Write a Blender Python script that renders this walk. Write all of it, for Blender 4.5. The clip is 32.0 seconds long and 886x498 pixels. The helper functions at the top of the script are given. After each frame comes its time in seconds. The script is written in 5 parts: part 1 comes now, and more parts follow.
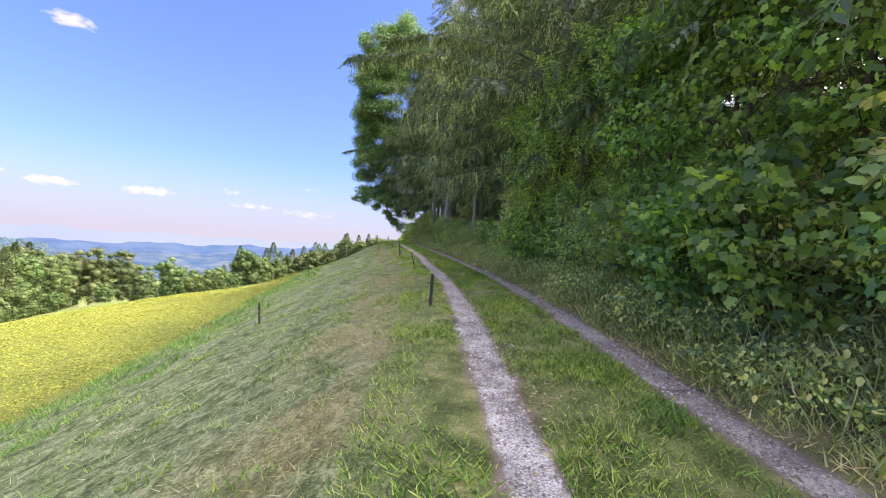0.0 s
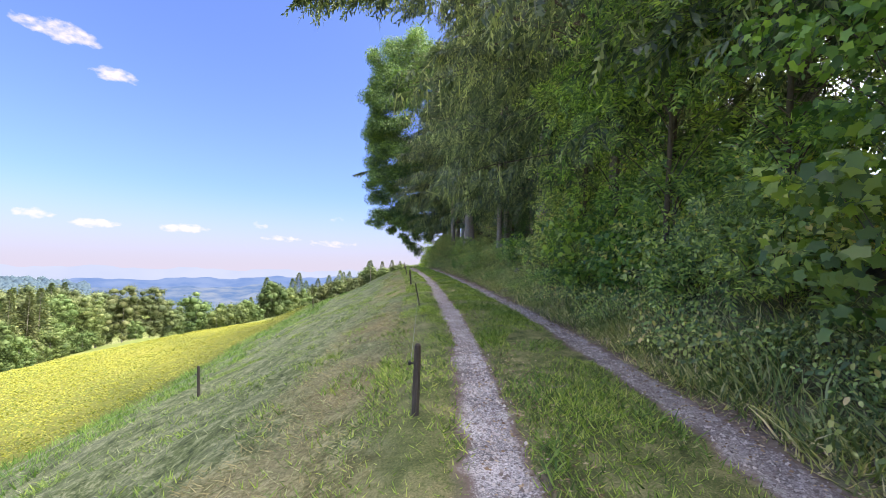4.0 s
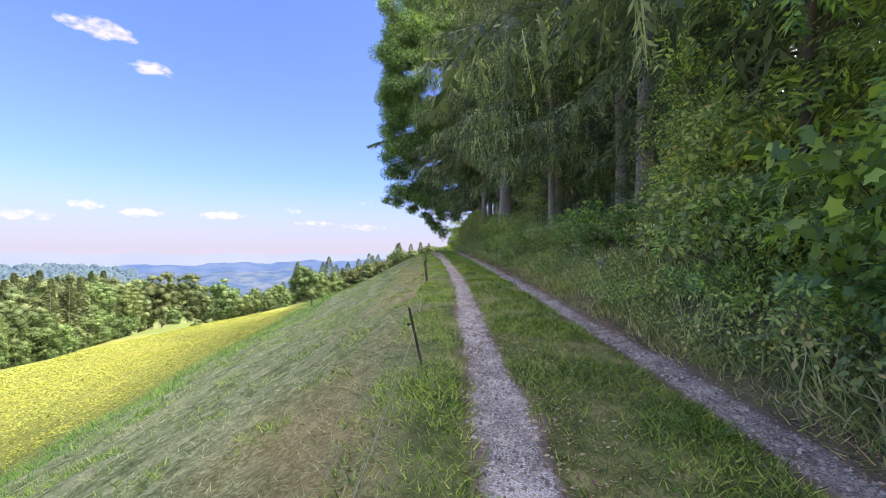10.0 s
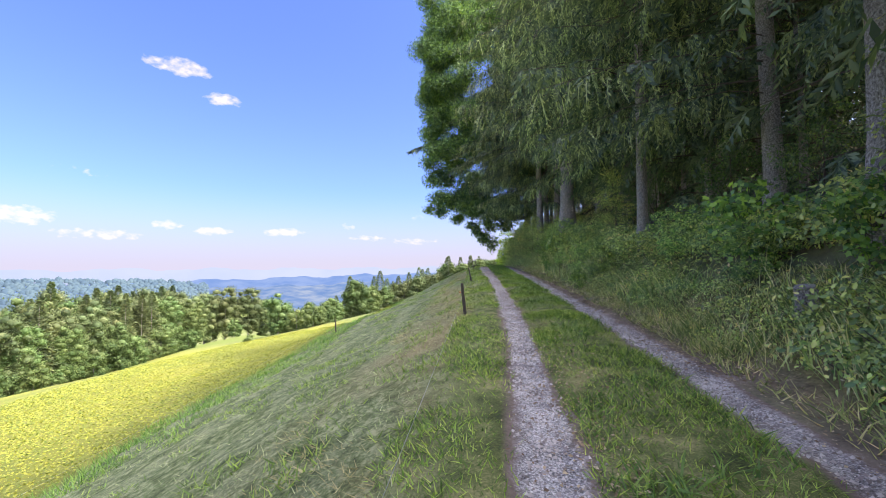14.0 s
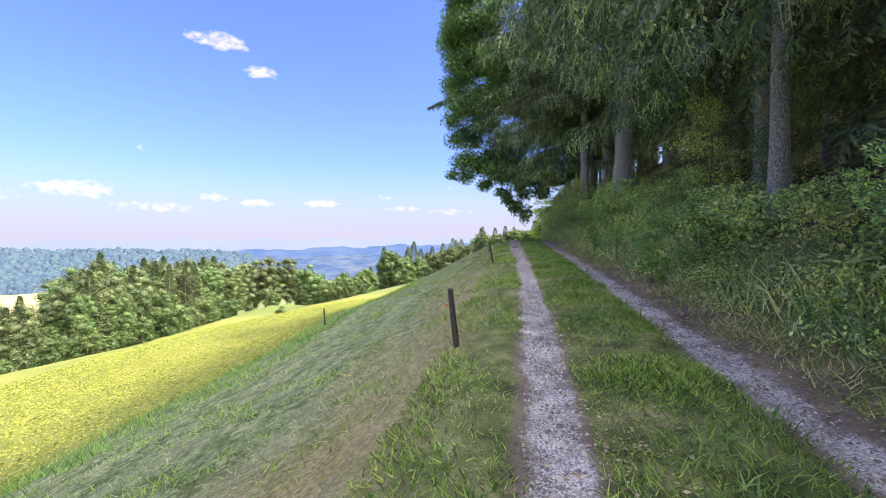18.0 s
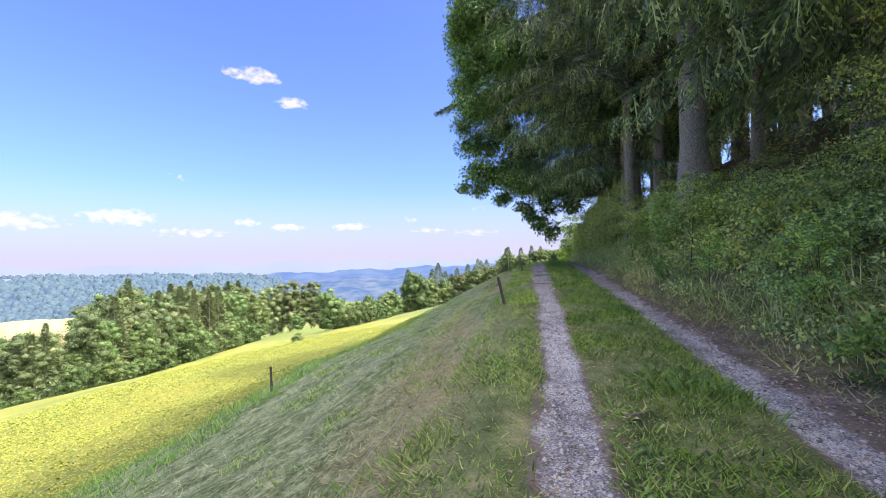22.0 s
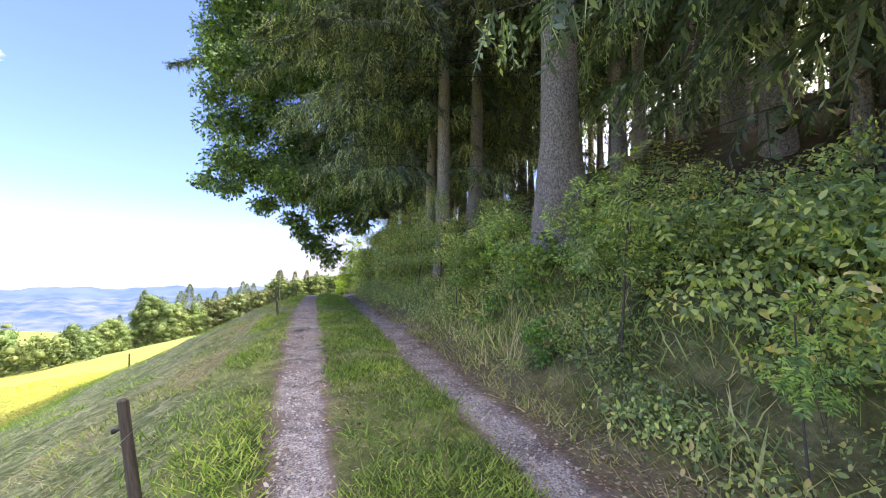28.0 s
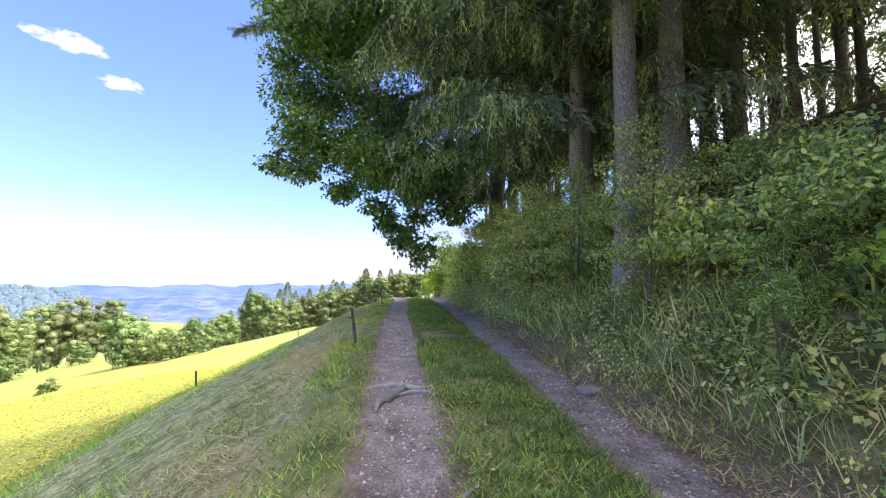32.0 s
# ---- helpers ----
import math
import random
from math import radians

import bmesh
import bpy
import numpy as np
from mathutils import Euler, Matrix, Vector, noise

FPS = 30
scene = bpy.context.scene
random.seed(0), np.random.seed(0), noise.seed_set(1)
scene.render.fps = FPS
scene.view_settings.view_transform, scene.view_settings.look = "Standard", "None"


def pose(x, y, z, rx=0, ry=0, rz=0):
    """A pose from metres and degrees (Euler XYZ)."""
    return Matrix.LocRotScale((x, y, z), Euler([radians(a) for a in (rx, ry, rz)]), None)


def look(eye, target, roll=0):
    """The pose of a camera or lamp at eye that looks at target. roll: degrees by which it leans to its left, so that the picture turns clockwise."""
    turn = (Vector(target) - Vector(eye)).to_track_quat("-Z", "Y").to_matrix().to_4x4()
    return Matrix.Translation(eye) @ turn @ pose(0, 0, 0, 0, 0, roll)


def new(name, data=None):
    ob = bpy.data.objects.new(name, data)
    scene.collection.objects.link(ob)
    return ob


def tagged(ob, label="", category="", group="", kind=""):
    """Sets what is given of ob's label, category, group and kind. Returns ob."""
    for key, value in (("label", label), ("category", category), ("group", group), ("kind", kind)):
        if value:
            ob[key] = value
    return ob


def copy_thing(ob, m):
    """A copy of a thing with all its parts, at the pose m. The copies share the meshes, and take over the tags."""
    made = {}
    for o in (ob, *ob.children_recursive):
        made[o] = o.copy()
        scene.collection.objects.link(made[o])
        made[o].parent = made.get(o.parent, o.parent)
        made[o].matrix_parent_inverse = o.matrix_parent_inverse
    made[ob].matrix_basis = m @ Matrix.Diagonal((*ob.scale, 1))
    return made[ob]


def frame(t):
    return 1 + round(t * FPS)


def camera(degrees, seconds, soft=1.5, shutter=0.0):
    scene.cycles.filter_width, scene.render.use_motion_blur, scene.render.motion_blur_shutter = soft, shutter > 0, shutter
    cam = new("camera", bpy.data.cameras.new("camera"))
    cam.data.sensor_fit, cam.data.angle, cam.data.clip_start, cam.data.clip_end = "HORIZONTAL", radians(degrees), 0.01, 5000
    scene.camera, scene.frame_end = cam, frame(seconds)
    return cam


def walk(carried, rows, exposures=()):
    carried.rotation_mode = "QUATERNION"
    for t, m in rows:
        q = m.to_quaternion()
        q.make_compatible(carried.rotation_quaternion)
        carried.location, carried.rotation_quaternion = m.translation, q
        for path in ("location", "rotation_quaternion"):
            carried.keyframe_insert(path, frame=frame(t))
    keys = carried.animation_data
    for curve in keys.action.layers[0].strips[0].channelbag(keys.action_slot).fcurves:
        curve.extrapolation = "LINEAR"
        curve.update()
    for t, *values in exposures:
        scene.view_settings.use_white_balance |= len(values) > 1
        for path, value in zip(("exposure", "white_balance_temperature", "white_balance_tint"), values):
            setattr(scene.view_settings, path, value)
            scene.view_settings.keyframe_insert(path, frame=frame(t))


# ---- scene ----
cam = camera(94.9, 32.0, soft=0.9)
PATH = [
    (0, -1.011, 3.549, 1.716, 90.63, -3.13, -6.86),
    (0.5, -0.890, 4.110, 1.735, 90.58, -1.72, -6.82),
    (1, -0.762, 4.670, 1.760, 90.37, -1.80, -6.82),
    (1.5, -0.661, 5.240, 1.792, 90.57, -2.21, -6.91),
    (2, -0.536, 5.793, 1.825, 90.47, -1.79, -6.97),
    (2.5, -0.469, 6.362, 1.858, 91.22, -2.04, -7.02),
    (3, -0.373, 6.924, 1.881, 94.06, -1.79, -6.95),
    (3.5, -0.271, 7.489, 1.901, 94.23, -1.79, -5.53),
    (4, -0.183, 8.065, 1.923, 93.80, -0.69, -3.32),
    (4.5, -0.152, 8.665, 1.959, 91.35, 0.41, -1.35),
    (6.5, -0.063, 11.128, 2.121, 92.08, -1.46, -0.69),
    (7, -0.012, 11.732, 2.158, 91.85, -0.91, -0.26),
    (7.5, 0.066, 12.322, 2.189, 91.83, -0.60, 0.48),
    (8, 0.156, 12.905, 2.220, 91.87, -0.55, 0.88),
    (8.5, 0.215, 13.479, 2.253, 91.86, -0.94, 0.90),
    (9, 0.268, 14.029, 2.283, 91.86, -0.09, 0.94),
    (9.5, 0.226, 14.543, 2.305, 91.38, -0.03, 1.00),
    (10, 0.190, 15.035, 2.323, 91.15, 0.29, 0.87),
    (10.5, 0.155, 15.525, 2.340, 91.30, -1.25, 1.13),
    (11, 0.124, 16.017, 2.358, 91.29, -0.95, 1.32),
    (11.5, 0.099, 16.517, 2.378, 92.24, -0.28, 1.84),
    (12, 0.085, 17.050, 2.404, 93.03, -0.24, 4.66),
    (12.5, 0.172, 17.647, 2.440, 94.69, -0.42, 6.43),
    (13, 0.227, 18.310, 2.469, 94.57, -1.10, 7.35),
    (13.5, 0.259, 18.972, 2.500, 94.10, -0.50, 7.74),
    (14, 0.260, 19.635, 2.537, 93.05, 0.74, 7.98),
    (14.5, 0.263, 20.281, 2.579, 91.90, -0.90, 8.86),
    (16.5, 0.490, 22.667, 2.736, 90.36, 1.35, 11.46),
    (17, 0.490, 23.274, 2.774, 89.68, 0.62, 12.31),
    (17.5, 0.469, 23.898, 2.805, 89.37, 0.92, 12.74),
    (18, 0.420, 24.556, 2.832, 88.95, 0.71, 12.93),
    (18.5, 0.428, 25.234, 2.859, 88.77, 0.75, 12.84),
    (19, 0.426, 25.906, 2.892, 88.65, 0.24, 13.05),
    (19.5, 0.388, 26.543, 2.935, 88.72, -0.22, 13.47),
    (20, 0.383, 27.165, 2.966, 90.89, 0.13, 13.62),
    (20.5, 0.355, 27.820, 2.994, 92.66, -0.67, 14.72),
    (21, 0.330, 28.471, 3.018, 92.58, -0.48, 15.26),
    (21.5, 0.313, 29.094, 3.045, 92.31, 0.78, 15.90),
    (22, 0.300, 29.694, 3.074, 91.96, 1.52, 16.59),
    (22.5, 0.302, 30.298, 3.105, 91.99, -0.81, 11.68),
    (23, 0.301, 30.863, 3.135, 92.13, 0.36, 9.48),
    (23.5, 0.289, 31.343, 3.170, 91.82, 0.58, 5.36),
    (24, 0.310, 31.792, 3.210, 91.42, 0.22, -0.29),
    (24.5, 0.339, 32.259, 3.255, 91.48, -0.02, -3.11),
    (25, 0.358, 32.779, 3.293, 91.58, 1.48, -4.94),
    (25.5, 0.332, 33.353, 3.320, 92.58, 0.97, -7.16),
    (27.5, 0.168, 35.869, 3.453, 95.37, -0.61, -11.94),
    (28, 0.125, 36.507, 3.490, 95.35, -0.81, -14.16),
    (28.5, 0.140, 37.166, 3.508, 96.78, -0.72, -15.52),
    (29, 0.128, 37.829, 3.539, 97.44, -2.08, -17.57),
    (29.5, 0.061, 38.490, 3.591, 96.61, -0.80, -16.88),
    (30, -0.011, 39.141, 3.638, 94.95, -0.70, -14.73),
    (30.5, -0.126, 39.798, 3.674, 94.93, -0.84, -12.46),
    (31, -0.220, 40.429, 3.704, 94.88, -0.10, -9.44),
    (31.5, -0.294, 41.048, 3.729, 95.03, -0.40, -6.37),
    (32, -0.401, 41.664, 3.760, 94.85, -0.80, -2.99),
]
walk(cam, [(t, pose(*p)) for t, *p in PATH], [(0.0, 1.5, 7450, 16), (12.0, 1.52, 7250, 16), (23.0, 1.52, 6900, 17), (27.5, 2.14, 8000, 18), (32.0, 1.98, 7400, 17)])

# ---- world, sun ----
SUN_AZ, SUN_EL = radians(98), radians(54.8)      # azimuth clockwise from +y (the walking direction), elevation
world = bpy.data.worlds.new("sky")
scene.world = world
world.use_nodes = True


def sky_world():
    nt = world.node_tree
    nd, ln = nt.nodes, nt.links
    nd.clear()
    out = nd.new("ShaderNodeOutputWorld")
    bg = nd.new("ShaderNodeBackground")
    sky = nd.new("ShaderNodeTexSky")
    sky.sky_type, sky.sun_disc = "NISHITA", False
    sky.sun_elevation, sky.sun_rotation = SUN_EL, SUN_AZ
    sky.altitude, sky.air_density, sky.dust_density, sky.ozone_density = 700, 1.0, 4.0, 2.0
    tc = nd.new("ShaderNodeTexCoord")
    tint = nd.new("ShaderNodeMix"); tint.data_type, tint.blend_type = "RGBA", "MULTIPLY"
    tint.inputs["Factor"].default_value, tint.inputs["B"].default_value = 1.0, (0.335, 0.44, 0.74, 1)
    ln.new(sky.outputs[0], tint.inputs["A"])
    # hazy brightening round the sun, added out of view to fill the shade
    ds = nd.new("ShaderNodeVectorMath"); ds.operation = "DOT_PRODUCT"
    ds.inputs[1].default_value = (math.sin(SUN_AZ) * math.cos(SUN_EL), math.cos(SUN_AZ) * math.cos(SUN_EL), math.sin(SUN_EL))
    ln.new(tc.outputs["Generated"], ds.inputs[0])
    au = nd.new("ShaderNodeMapRange"); au.interpolation_type = "SMOOTHSTEP"
    au.inputs[1].default_value, au.inputs[2].default_value = 0.37, 1.0
    ln.new(ds.outputs["Value"], au.inputs[0])
    glow = nd.new("ShaderNodeMix"); glow.data_type, glow.blend_type = "RGBA", "ADD"
    ln.new(au.outputs[0], glow.inputs["Factor"])
    ln.new(tint.outputs["Result"], glow.inputs["A"]); glow.inputs["B"].default_value = AUREOLE_FILL
    col = glow.outputs["Result"]
    # fair-weather clouds: soft noise kept to a few directions
    no = nd.new("ShaderNodeTexNoise")
    no.inputs["Scale"].default_value, no.inputs["Detail"].default_value = 62.0, 6.0
    st = nd.new("ShaderNodeVectorMath"); st.operation = "MULTIPLY"; st.inputs[1].default_value = (1, 1, 1.7)
    ln.new(tc.outputs["Generated"], st.inputs[0]); ln.new(st.outputs[0], no.inputs["Vector"])
    total = None
    for az, el, wide, tall, amount in CLOUDS:
        a, e = radians(az), radians(el)
        d = (math.sin(a) * math.cos(e), math.cos(a) * math.cos(e), math.sin(e))
        side = (math.cos(a), -math.sin(a), 0.0)
        up = Vector(side).cross(Vector(d))
        terms = []
        for axis, width in ((side, wide), (tuple(up), tall)):
            dp = nd.new("ShaderNodeVectorMath"); dp.operation = "DOT_PRODUCT"; dp.inputs[1].default_value = axis
            ln.new(tc.outputs["Generated"], dp.inputs[0])
            off = nd.new("ShaderNodeMath"); off.operation = "MULTIPLY"; off.inputs[1].default_value = 1 / math.tan(radians(width))
            ln.new(dp.outputs["Value"], off.inputs[0])
            sq = nd.new("ShaderNodeMath"); sq.operation = "MULTIPLY"
            ln.new(off.outputs[0], sq.inputs[0]); ln.new(off.outputs[0], sq.inputs[1])
            terms.append(sq)
        s = nd.new("ShaderNodeMath"); s.operation = "ADD"
        ln.new(terms[0].outputs[0], s.inputs[0]); ln.new(terms[1].outputs[0], s.inputs[1])
        m = nd.new("ShaderNodeMapRange")
        m.inputs[1].default_value, m.inputs[2].default_value, m.inputs[3].default_value, m.inputs[4].default_value = 0, 2.2, amount, 0
        ln.new(s.outputs[0], m.inputs[0])
        front = nd.new("ShaderNodeVectorMath"); front.operation = "DOT_PRODUCT"; front.inputs[1].default_value = d
        ln.new(tc.outputs["Generated"], front.inputs[0])
        gt = nd.new("ShaderNodeMath"); gt.operation = "GREATER_THAN"; gt.inputs[1].default_value = 0.5
        ln.new(front.outputs["Value"], gt.inputs[0])
        mm = nd.new("ShaderNodeMath"); mm.operation = "MULTIPLY"
        ln.new(m.outputs[0], mm.inputs[0]); ln.new(gt.outputs[0], mm.inputs[1])
        if total is None:
            total = mm.outputs[0]
        else:
            mx = nd.new("ShaderNodeMath"); mx.operation = "MAXIMUM"
            ln.new(total, mx.inputs[0]); ln.new(mm.outputs[0], mx.inputs[1])
            total = mx.outputs[0]
    nm = nd.new("ShaderNodeMath"); nm.operation = "MULTIPLY_ADD"; nm.inputs[1].default_value, nm.inputs[2].default_value = 2.0, -1.0
    ln.new(no.outputs["Fac"], nm.inputs[0])
    cl = nd.new("ShaderNodeMath"); cl.operation = "ADD"
    ln.new(nm.outputs[0], cl.inputs[0]); ln.new(total, cl.inputs[1])
    kept = nd.new("ShaderNodeMath"); kept.operation = "MULTIPLY"
    some = nd.new("ShaderNodeMapRange"); some.inputs[2].default_value = 0.15
    ln.new(total, some.inputs[0]); ln.new(some.outputs[0], kept.inputs[0]); ln.new(cl.outputs[0], kept.inputs[1])
    cr = nd.new("ShaderNodeMapRange")
    cr.inputs[1].default_value, cr.inputs[2].default_value = 0.30, 1.25
    ln.new(kept.outputs[0], cr.inputs[0])
    mix = nd.new("ShaderNodeMix"); mix.data_type = "RGBA"
    ln.new(cr.outputs[0], mix.inputs["Factor"])
    # summer haze near the horizon
    sep = nd.new("ShaderNodeSeparateXYZ"); ln.new(tc.outputs["Generated"], sep.inputs[0])
    hz = nd.new("ShaderNodeMapRange")
    hz.interpolation_type = "SMOOTHSTEP"
    hz.inputs[1].default_value, hz.inputs[2].default_value, hz.inputs[3].default_value, hz.inputs[4].default_value = -0.02, 0.20, 0.92, 0.0
    ln.new(sep.outputs["Z"], hz.inputs[0])
    hmix = nd.new("ShaderNodeMix"); hmix.data_type = "RGBA"
    ln.new(hz.outputs[0], hmix.inputs["Factor"])
    ln.new(col, hmix.inputs["A"]); hmix.inputs["B"].default_value = HAZE
    ln.new(hmix.outputs["Result"], mix.inputs["A"]); mix.inputs["B"].default_value = CLOUD_WHITE
    ln.new(mix.outputs["Result"], bg.inputs["Color"])
    bg.inputs["Strength"].default_value = SKY
    ln.new(bg.outputs[0], out.inputs[0])


SKY = 0.19
AUREOLE_FILL = (15.5, 15.3, 15.8, 1)
HAZE = (1.48, 1.50, 1.98, 1)
CLOUD_WHITE = (2.3, 2.2, 2.35, 1)
# azimuth (clockwise from +y), elevation, half width, half height, amount
CLOUDS = [(-41.0, 23.6, 2.3, 0.8, 0.95), (-43.5, 23.6, 1.6, 0.5, 0.7), (-36.6, 20.9, 1.6, 0.6, 0.95), (-29.4, 5.3, 2.2, 0.45, 0.95), (-37.6, 5.2, 1.8, 0.4, 0.85),
          (-42.2, 5.8, 1.3, 0.45, 0.8), (-21.3, 6.2, 0.9, 0.4, 0.6), (-11.2, 7.4, 0.9, 0.4, 0.6), (-55, 6.0, 3.0, 0.8, 0.85),
          (-18.5, 4.6, 2.0, 0.35, 0.6), (-64, 5.2, 4.0, 0.8, 0.8), (-50, 11.0, 2.4, 0.5, 0.3), (-12, 4.2, 3.0, 0.4, 0.5), (-48, 4.4, 4.0, 0.5, 0.6)]
sky_world()
sun = bpy.data.lights.new("sun", "SUN")
sun.energy, sun.angle, sun.color = 2.5, radians(1.6), (1.0, 0.95, 0.86)
to_sun = Vector((math.sin(SUN_AZ) * math.cos(SUN_EL), math.cos(SUN_AZ) * math.cos(SUN_EL), math.sin(SUN_EL)))
new("sun", sun).matrix_world = look(to_sun * 100, (0, 0, 0))


# ---- materials ----
def nodes(name):
    m = bpy.data.materials.new(name)
    m.use_nodes = True
    nt = m.node_tree
    nt.nodes.clear()
    return m, nt.nodes, nt.links, nt.nodes.new("ShaderNodeOutputMaterial")


def ramp(nd, stops):
    r = nd.new("ShaderNodeValToRGB")
    el = r.color_ramp.elements
    while len(el) < len(stops):
        el.new(0.5)
    for e, (p, c) in zip(el, stops):
        e.position, e.color = p, (*c, 1)
    return r


def noise_node(nd, ln, vec, scale, detail=4.0, rough=0.6):
    n = nd.new("ShaderNodeTexNoise")
    n.inputs["Scale"].default_value, n.inputs["Detail"].default_value, n.inputs["Roughness"].default_value = scale, detail, rough
    if vec is not None:
        ln.new(vec, n.inputs["Vector"])
    return n.outputs["Fac"]


def mixc(nd, ln, fac, a, b, mode="MIX"):
    m = nd.new("ShaderNodeMix")
    m.data_type, m.blend_type = "RGBA", mode
    for key, v in (("Factor", fac), ("A", a), ("B", b)):
        if isinstance(v, (int, float)):
            m.inputs[key].default_value = v
        elif isinstance(v, tuple):
            m.inputs[key].default_value = (*v, 1)
        else:
            ln.new(v, m.inputs[key])
    return m.outputs["Result"]


def rng(nd, ln, v, lo, hi, a=0.0, b=1.0):
    m = nd.new("ShaderNodeMapRange")
    m.inputs[1].default_value, m.inputs[2].default_value, m.inputs[3].default_value, m.inputs[4].default_value = lo, hi, a, b
    ln.new(v, m.inputs[0])
    return m.outputs[0]


def leaf_mat(name, stops, thin=0.35, rough=0.5, glow=(1.3, 1.35, 0.5), spec=0.42):
    """Leaves, needles and blades: colour by island, some light through the blade."""
    m, nd, ln, out = nodes(name)
    geo = nd.new("ShaderNodeNewGeometry")
    obi = nd.new("ShaderNodeObjectInfo")
    r = ramp(nd, stops)
    n = noise_node(nd, ln, geo.outputs["Position"], 0.9, 3)
    add = nd.new("ShaderNodeMath"); add.operation = "MULTIPLY_ADD"; add.inputs[1].default_value, add.inputs[2].default_value = 0.55, 0.0
    ln.new(geo.outputs["Random Per Island"], add.inputs[0])
    add2 = nd.new("ShaderNodeMath"); add2.operation = "MULTIPLY_ADD"; add2.inputs[1].default_value = 0.45
    ln.new(n, add2.inputs[0]); ln.new(add.outputs[0], add2.inputs[2])
    ln.new(rng(nd, ln, add2.outputs[0], 0.24, 0.78), r.inputs[0])
    hs = nd.new("ShaderNodeHueSaturation")
    ln.new(r.outputs[0], hs.inputs["Color"])
    ln.new(rng(nd, ln, obi.outputs["Random"], 0, 1, 0.8, 1.2), hs.inputs["Value"])
    tone = nd.new("ShaderNodeMath"); tone.operation = "FRACT"
    seven = nd.new("ShaderNodeMath"); seven.operation = "MULTIPLY"; seven.inputs[1].default_value = 7.0
    ln.new(obi.outputs["Random"], seven.inputs[0]); ln.new(seven.outputs[0], tone.inputs[0])
    ln.new(rng(nd, ln, tone.outputs[0], 0, 1, 0.482, 0.518), hs.inputs["Hue"])
    b = nd.new("ShaderNodeBsdfPrincipled")
    b.inputs["Roughness"].default_value = rough
    b.inputs["Specular IOR Level"].default_value = spec
    ln.new(hs.outputs[0], b.inputs["Base Color"])
    t = nd.new("ShaderNodeBsdfTranslucent")
    ln.new(mixc(nd, ln, 1.0, hs.outputs[0], glow, "MULTIPLY"), t.inputs["Color"])
    mx = nd.new("ShaderNodeMixShader")
    mx.inputs[0].default_value = thin
    ln.new(b.outputs[0], mx.inputs[1]); ln.new(t.outputs[0], mx.inputs[2])
    ln.new(mx.outputs[0], out.inputs[0])
    return m


def rough_mat(name, stops, scale, rough=0.9, bump=0.4, stretch=(1, 1, 1), dist=0.02, fine=6.0):
    """Bark, wood, stone: two scales of noise in the object's own space, and a bump."""
    m, nd, ln, out = nodes(name)
    tc = nd.new("ShaderNodeTexCoord")
    mp = nd.new("ShaderNodeMapping"); mp.inputs["Scale"].default_value = stretch
    ln.new(tc.outputs["Object"], mp.inputs[0])
    n1 = noise_node(nd, ln, mp.outputs[0], scale, 6, 0.65)
    n2 = noise_node(nd, ln, mp.outputs[0], scale * fine, 4, 0.6)
    obi = nd.new("ShaderNodeObjectInfo")
    s = nd.new("ShaderNodeMath"); s.operation = "MULTIPLY_ADD"; s.inputs[1].default_value = 0.4
    ln.new(n2, s.inputs[0])
    s2 = nd.new("ShaderNodeMath"); s2.operation = "MULTIPLY"; s2.inputs[1].default_value = 0.6
    ln.new(n1, s2.inputs[0]); ln.new(s2.outputs[0], s.inputs[2])
    r = ramp(nd, stops)
    ln.new(rng(nd, ln, s.outputs[0], 0.28, 0.72), r.inputs[0])
    hs = nd.new("ShaderNodeHueSaturation"); ln.new(r.outputs[0], hs.inputs["Color"])
    ln.new(rng(nd, ln, obi.outputs["Random"], 0, 1, 0.8, 1.2), hs.inputs["Value"])
    b = nd.new("ShaderNodeBsdfPrincipled")
    b.inputs["Roughness"].default_value = rough
    ln.new(hs.outputs[0], b.inputs["Base Color"])
    bp = nd.new("ShaderNodeBump"); bp.inputs["Strength"].default_value, bp.inputs["Distance"].default_value = bump, dist
    ln.new(s.outputs[0], bp.inputs["Height"]); ln.new(bp.outputs[0], b.inputs["Normal"])
    ln.new(b.outputs[0], out.inputs[0])
    return m


def plain_mat(name, col, rough=0.5, metal=0.0):
    m, nd, ln, out = nodes(name)
    b = nd.new("ShaderNodeBsdfPrincipled")
    b.inputs["Base Color"].default_value, b.inputs["Roughness"].default_value, b.inputs["Metallic"].default_value = (*col, 1), rough, metal
    ln.new(b.outputs[0], out.inputs[0])
    return m


def haze_glow_mat(name, low, high, glow, scale):
    """Distance beyond the valley: wooded ridges, the blue air put into a glowing colour."""
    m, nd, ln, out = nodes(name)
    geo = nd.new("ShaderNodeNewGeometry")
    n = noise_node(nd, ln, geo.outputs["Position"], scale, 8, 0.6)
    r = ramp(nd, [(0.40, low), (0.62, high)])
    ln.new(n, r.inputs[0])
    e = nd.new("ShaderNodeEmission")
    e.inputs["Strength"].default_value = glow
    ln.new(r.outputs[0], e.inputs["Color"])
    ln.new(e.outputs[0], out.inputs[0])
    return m


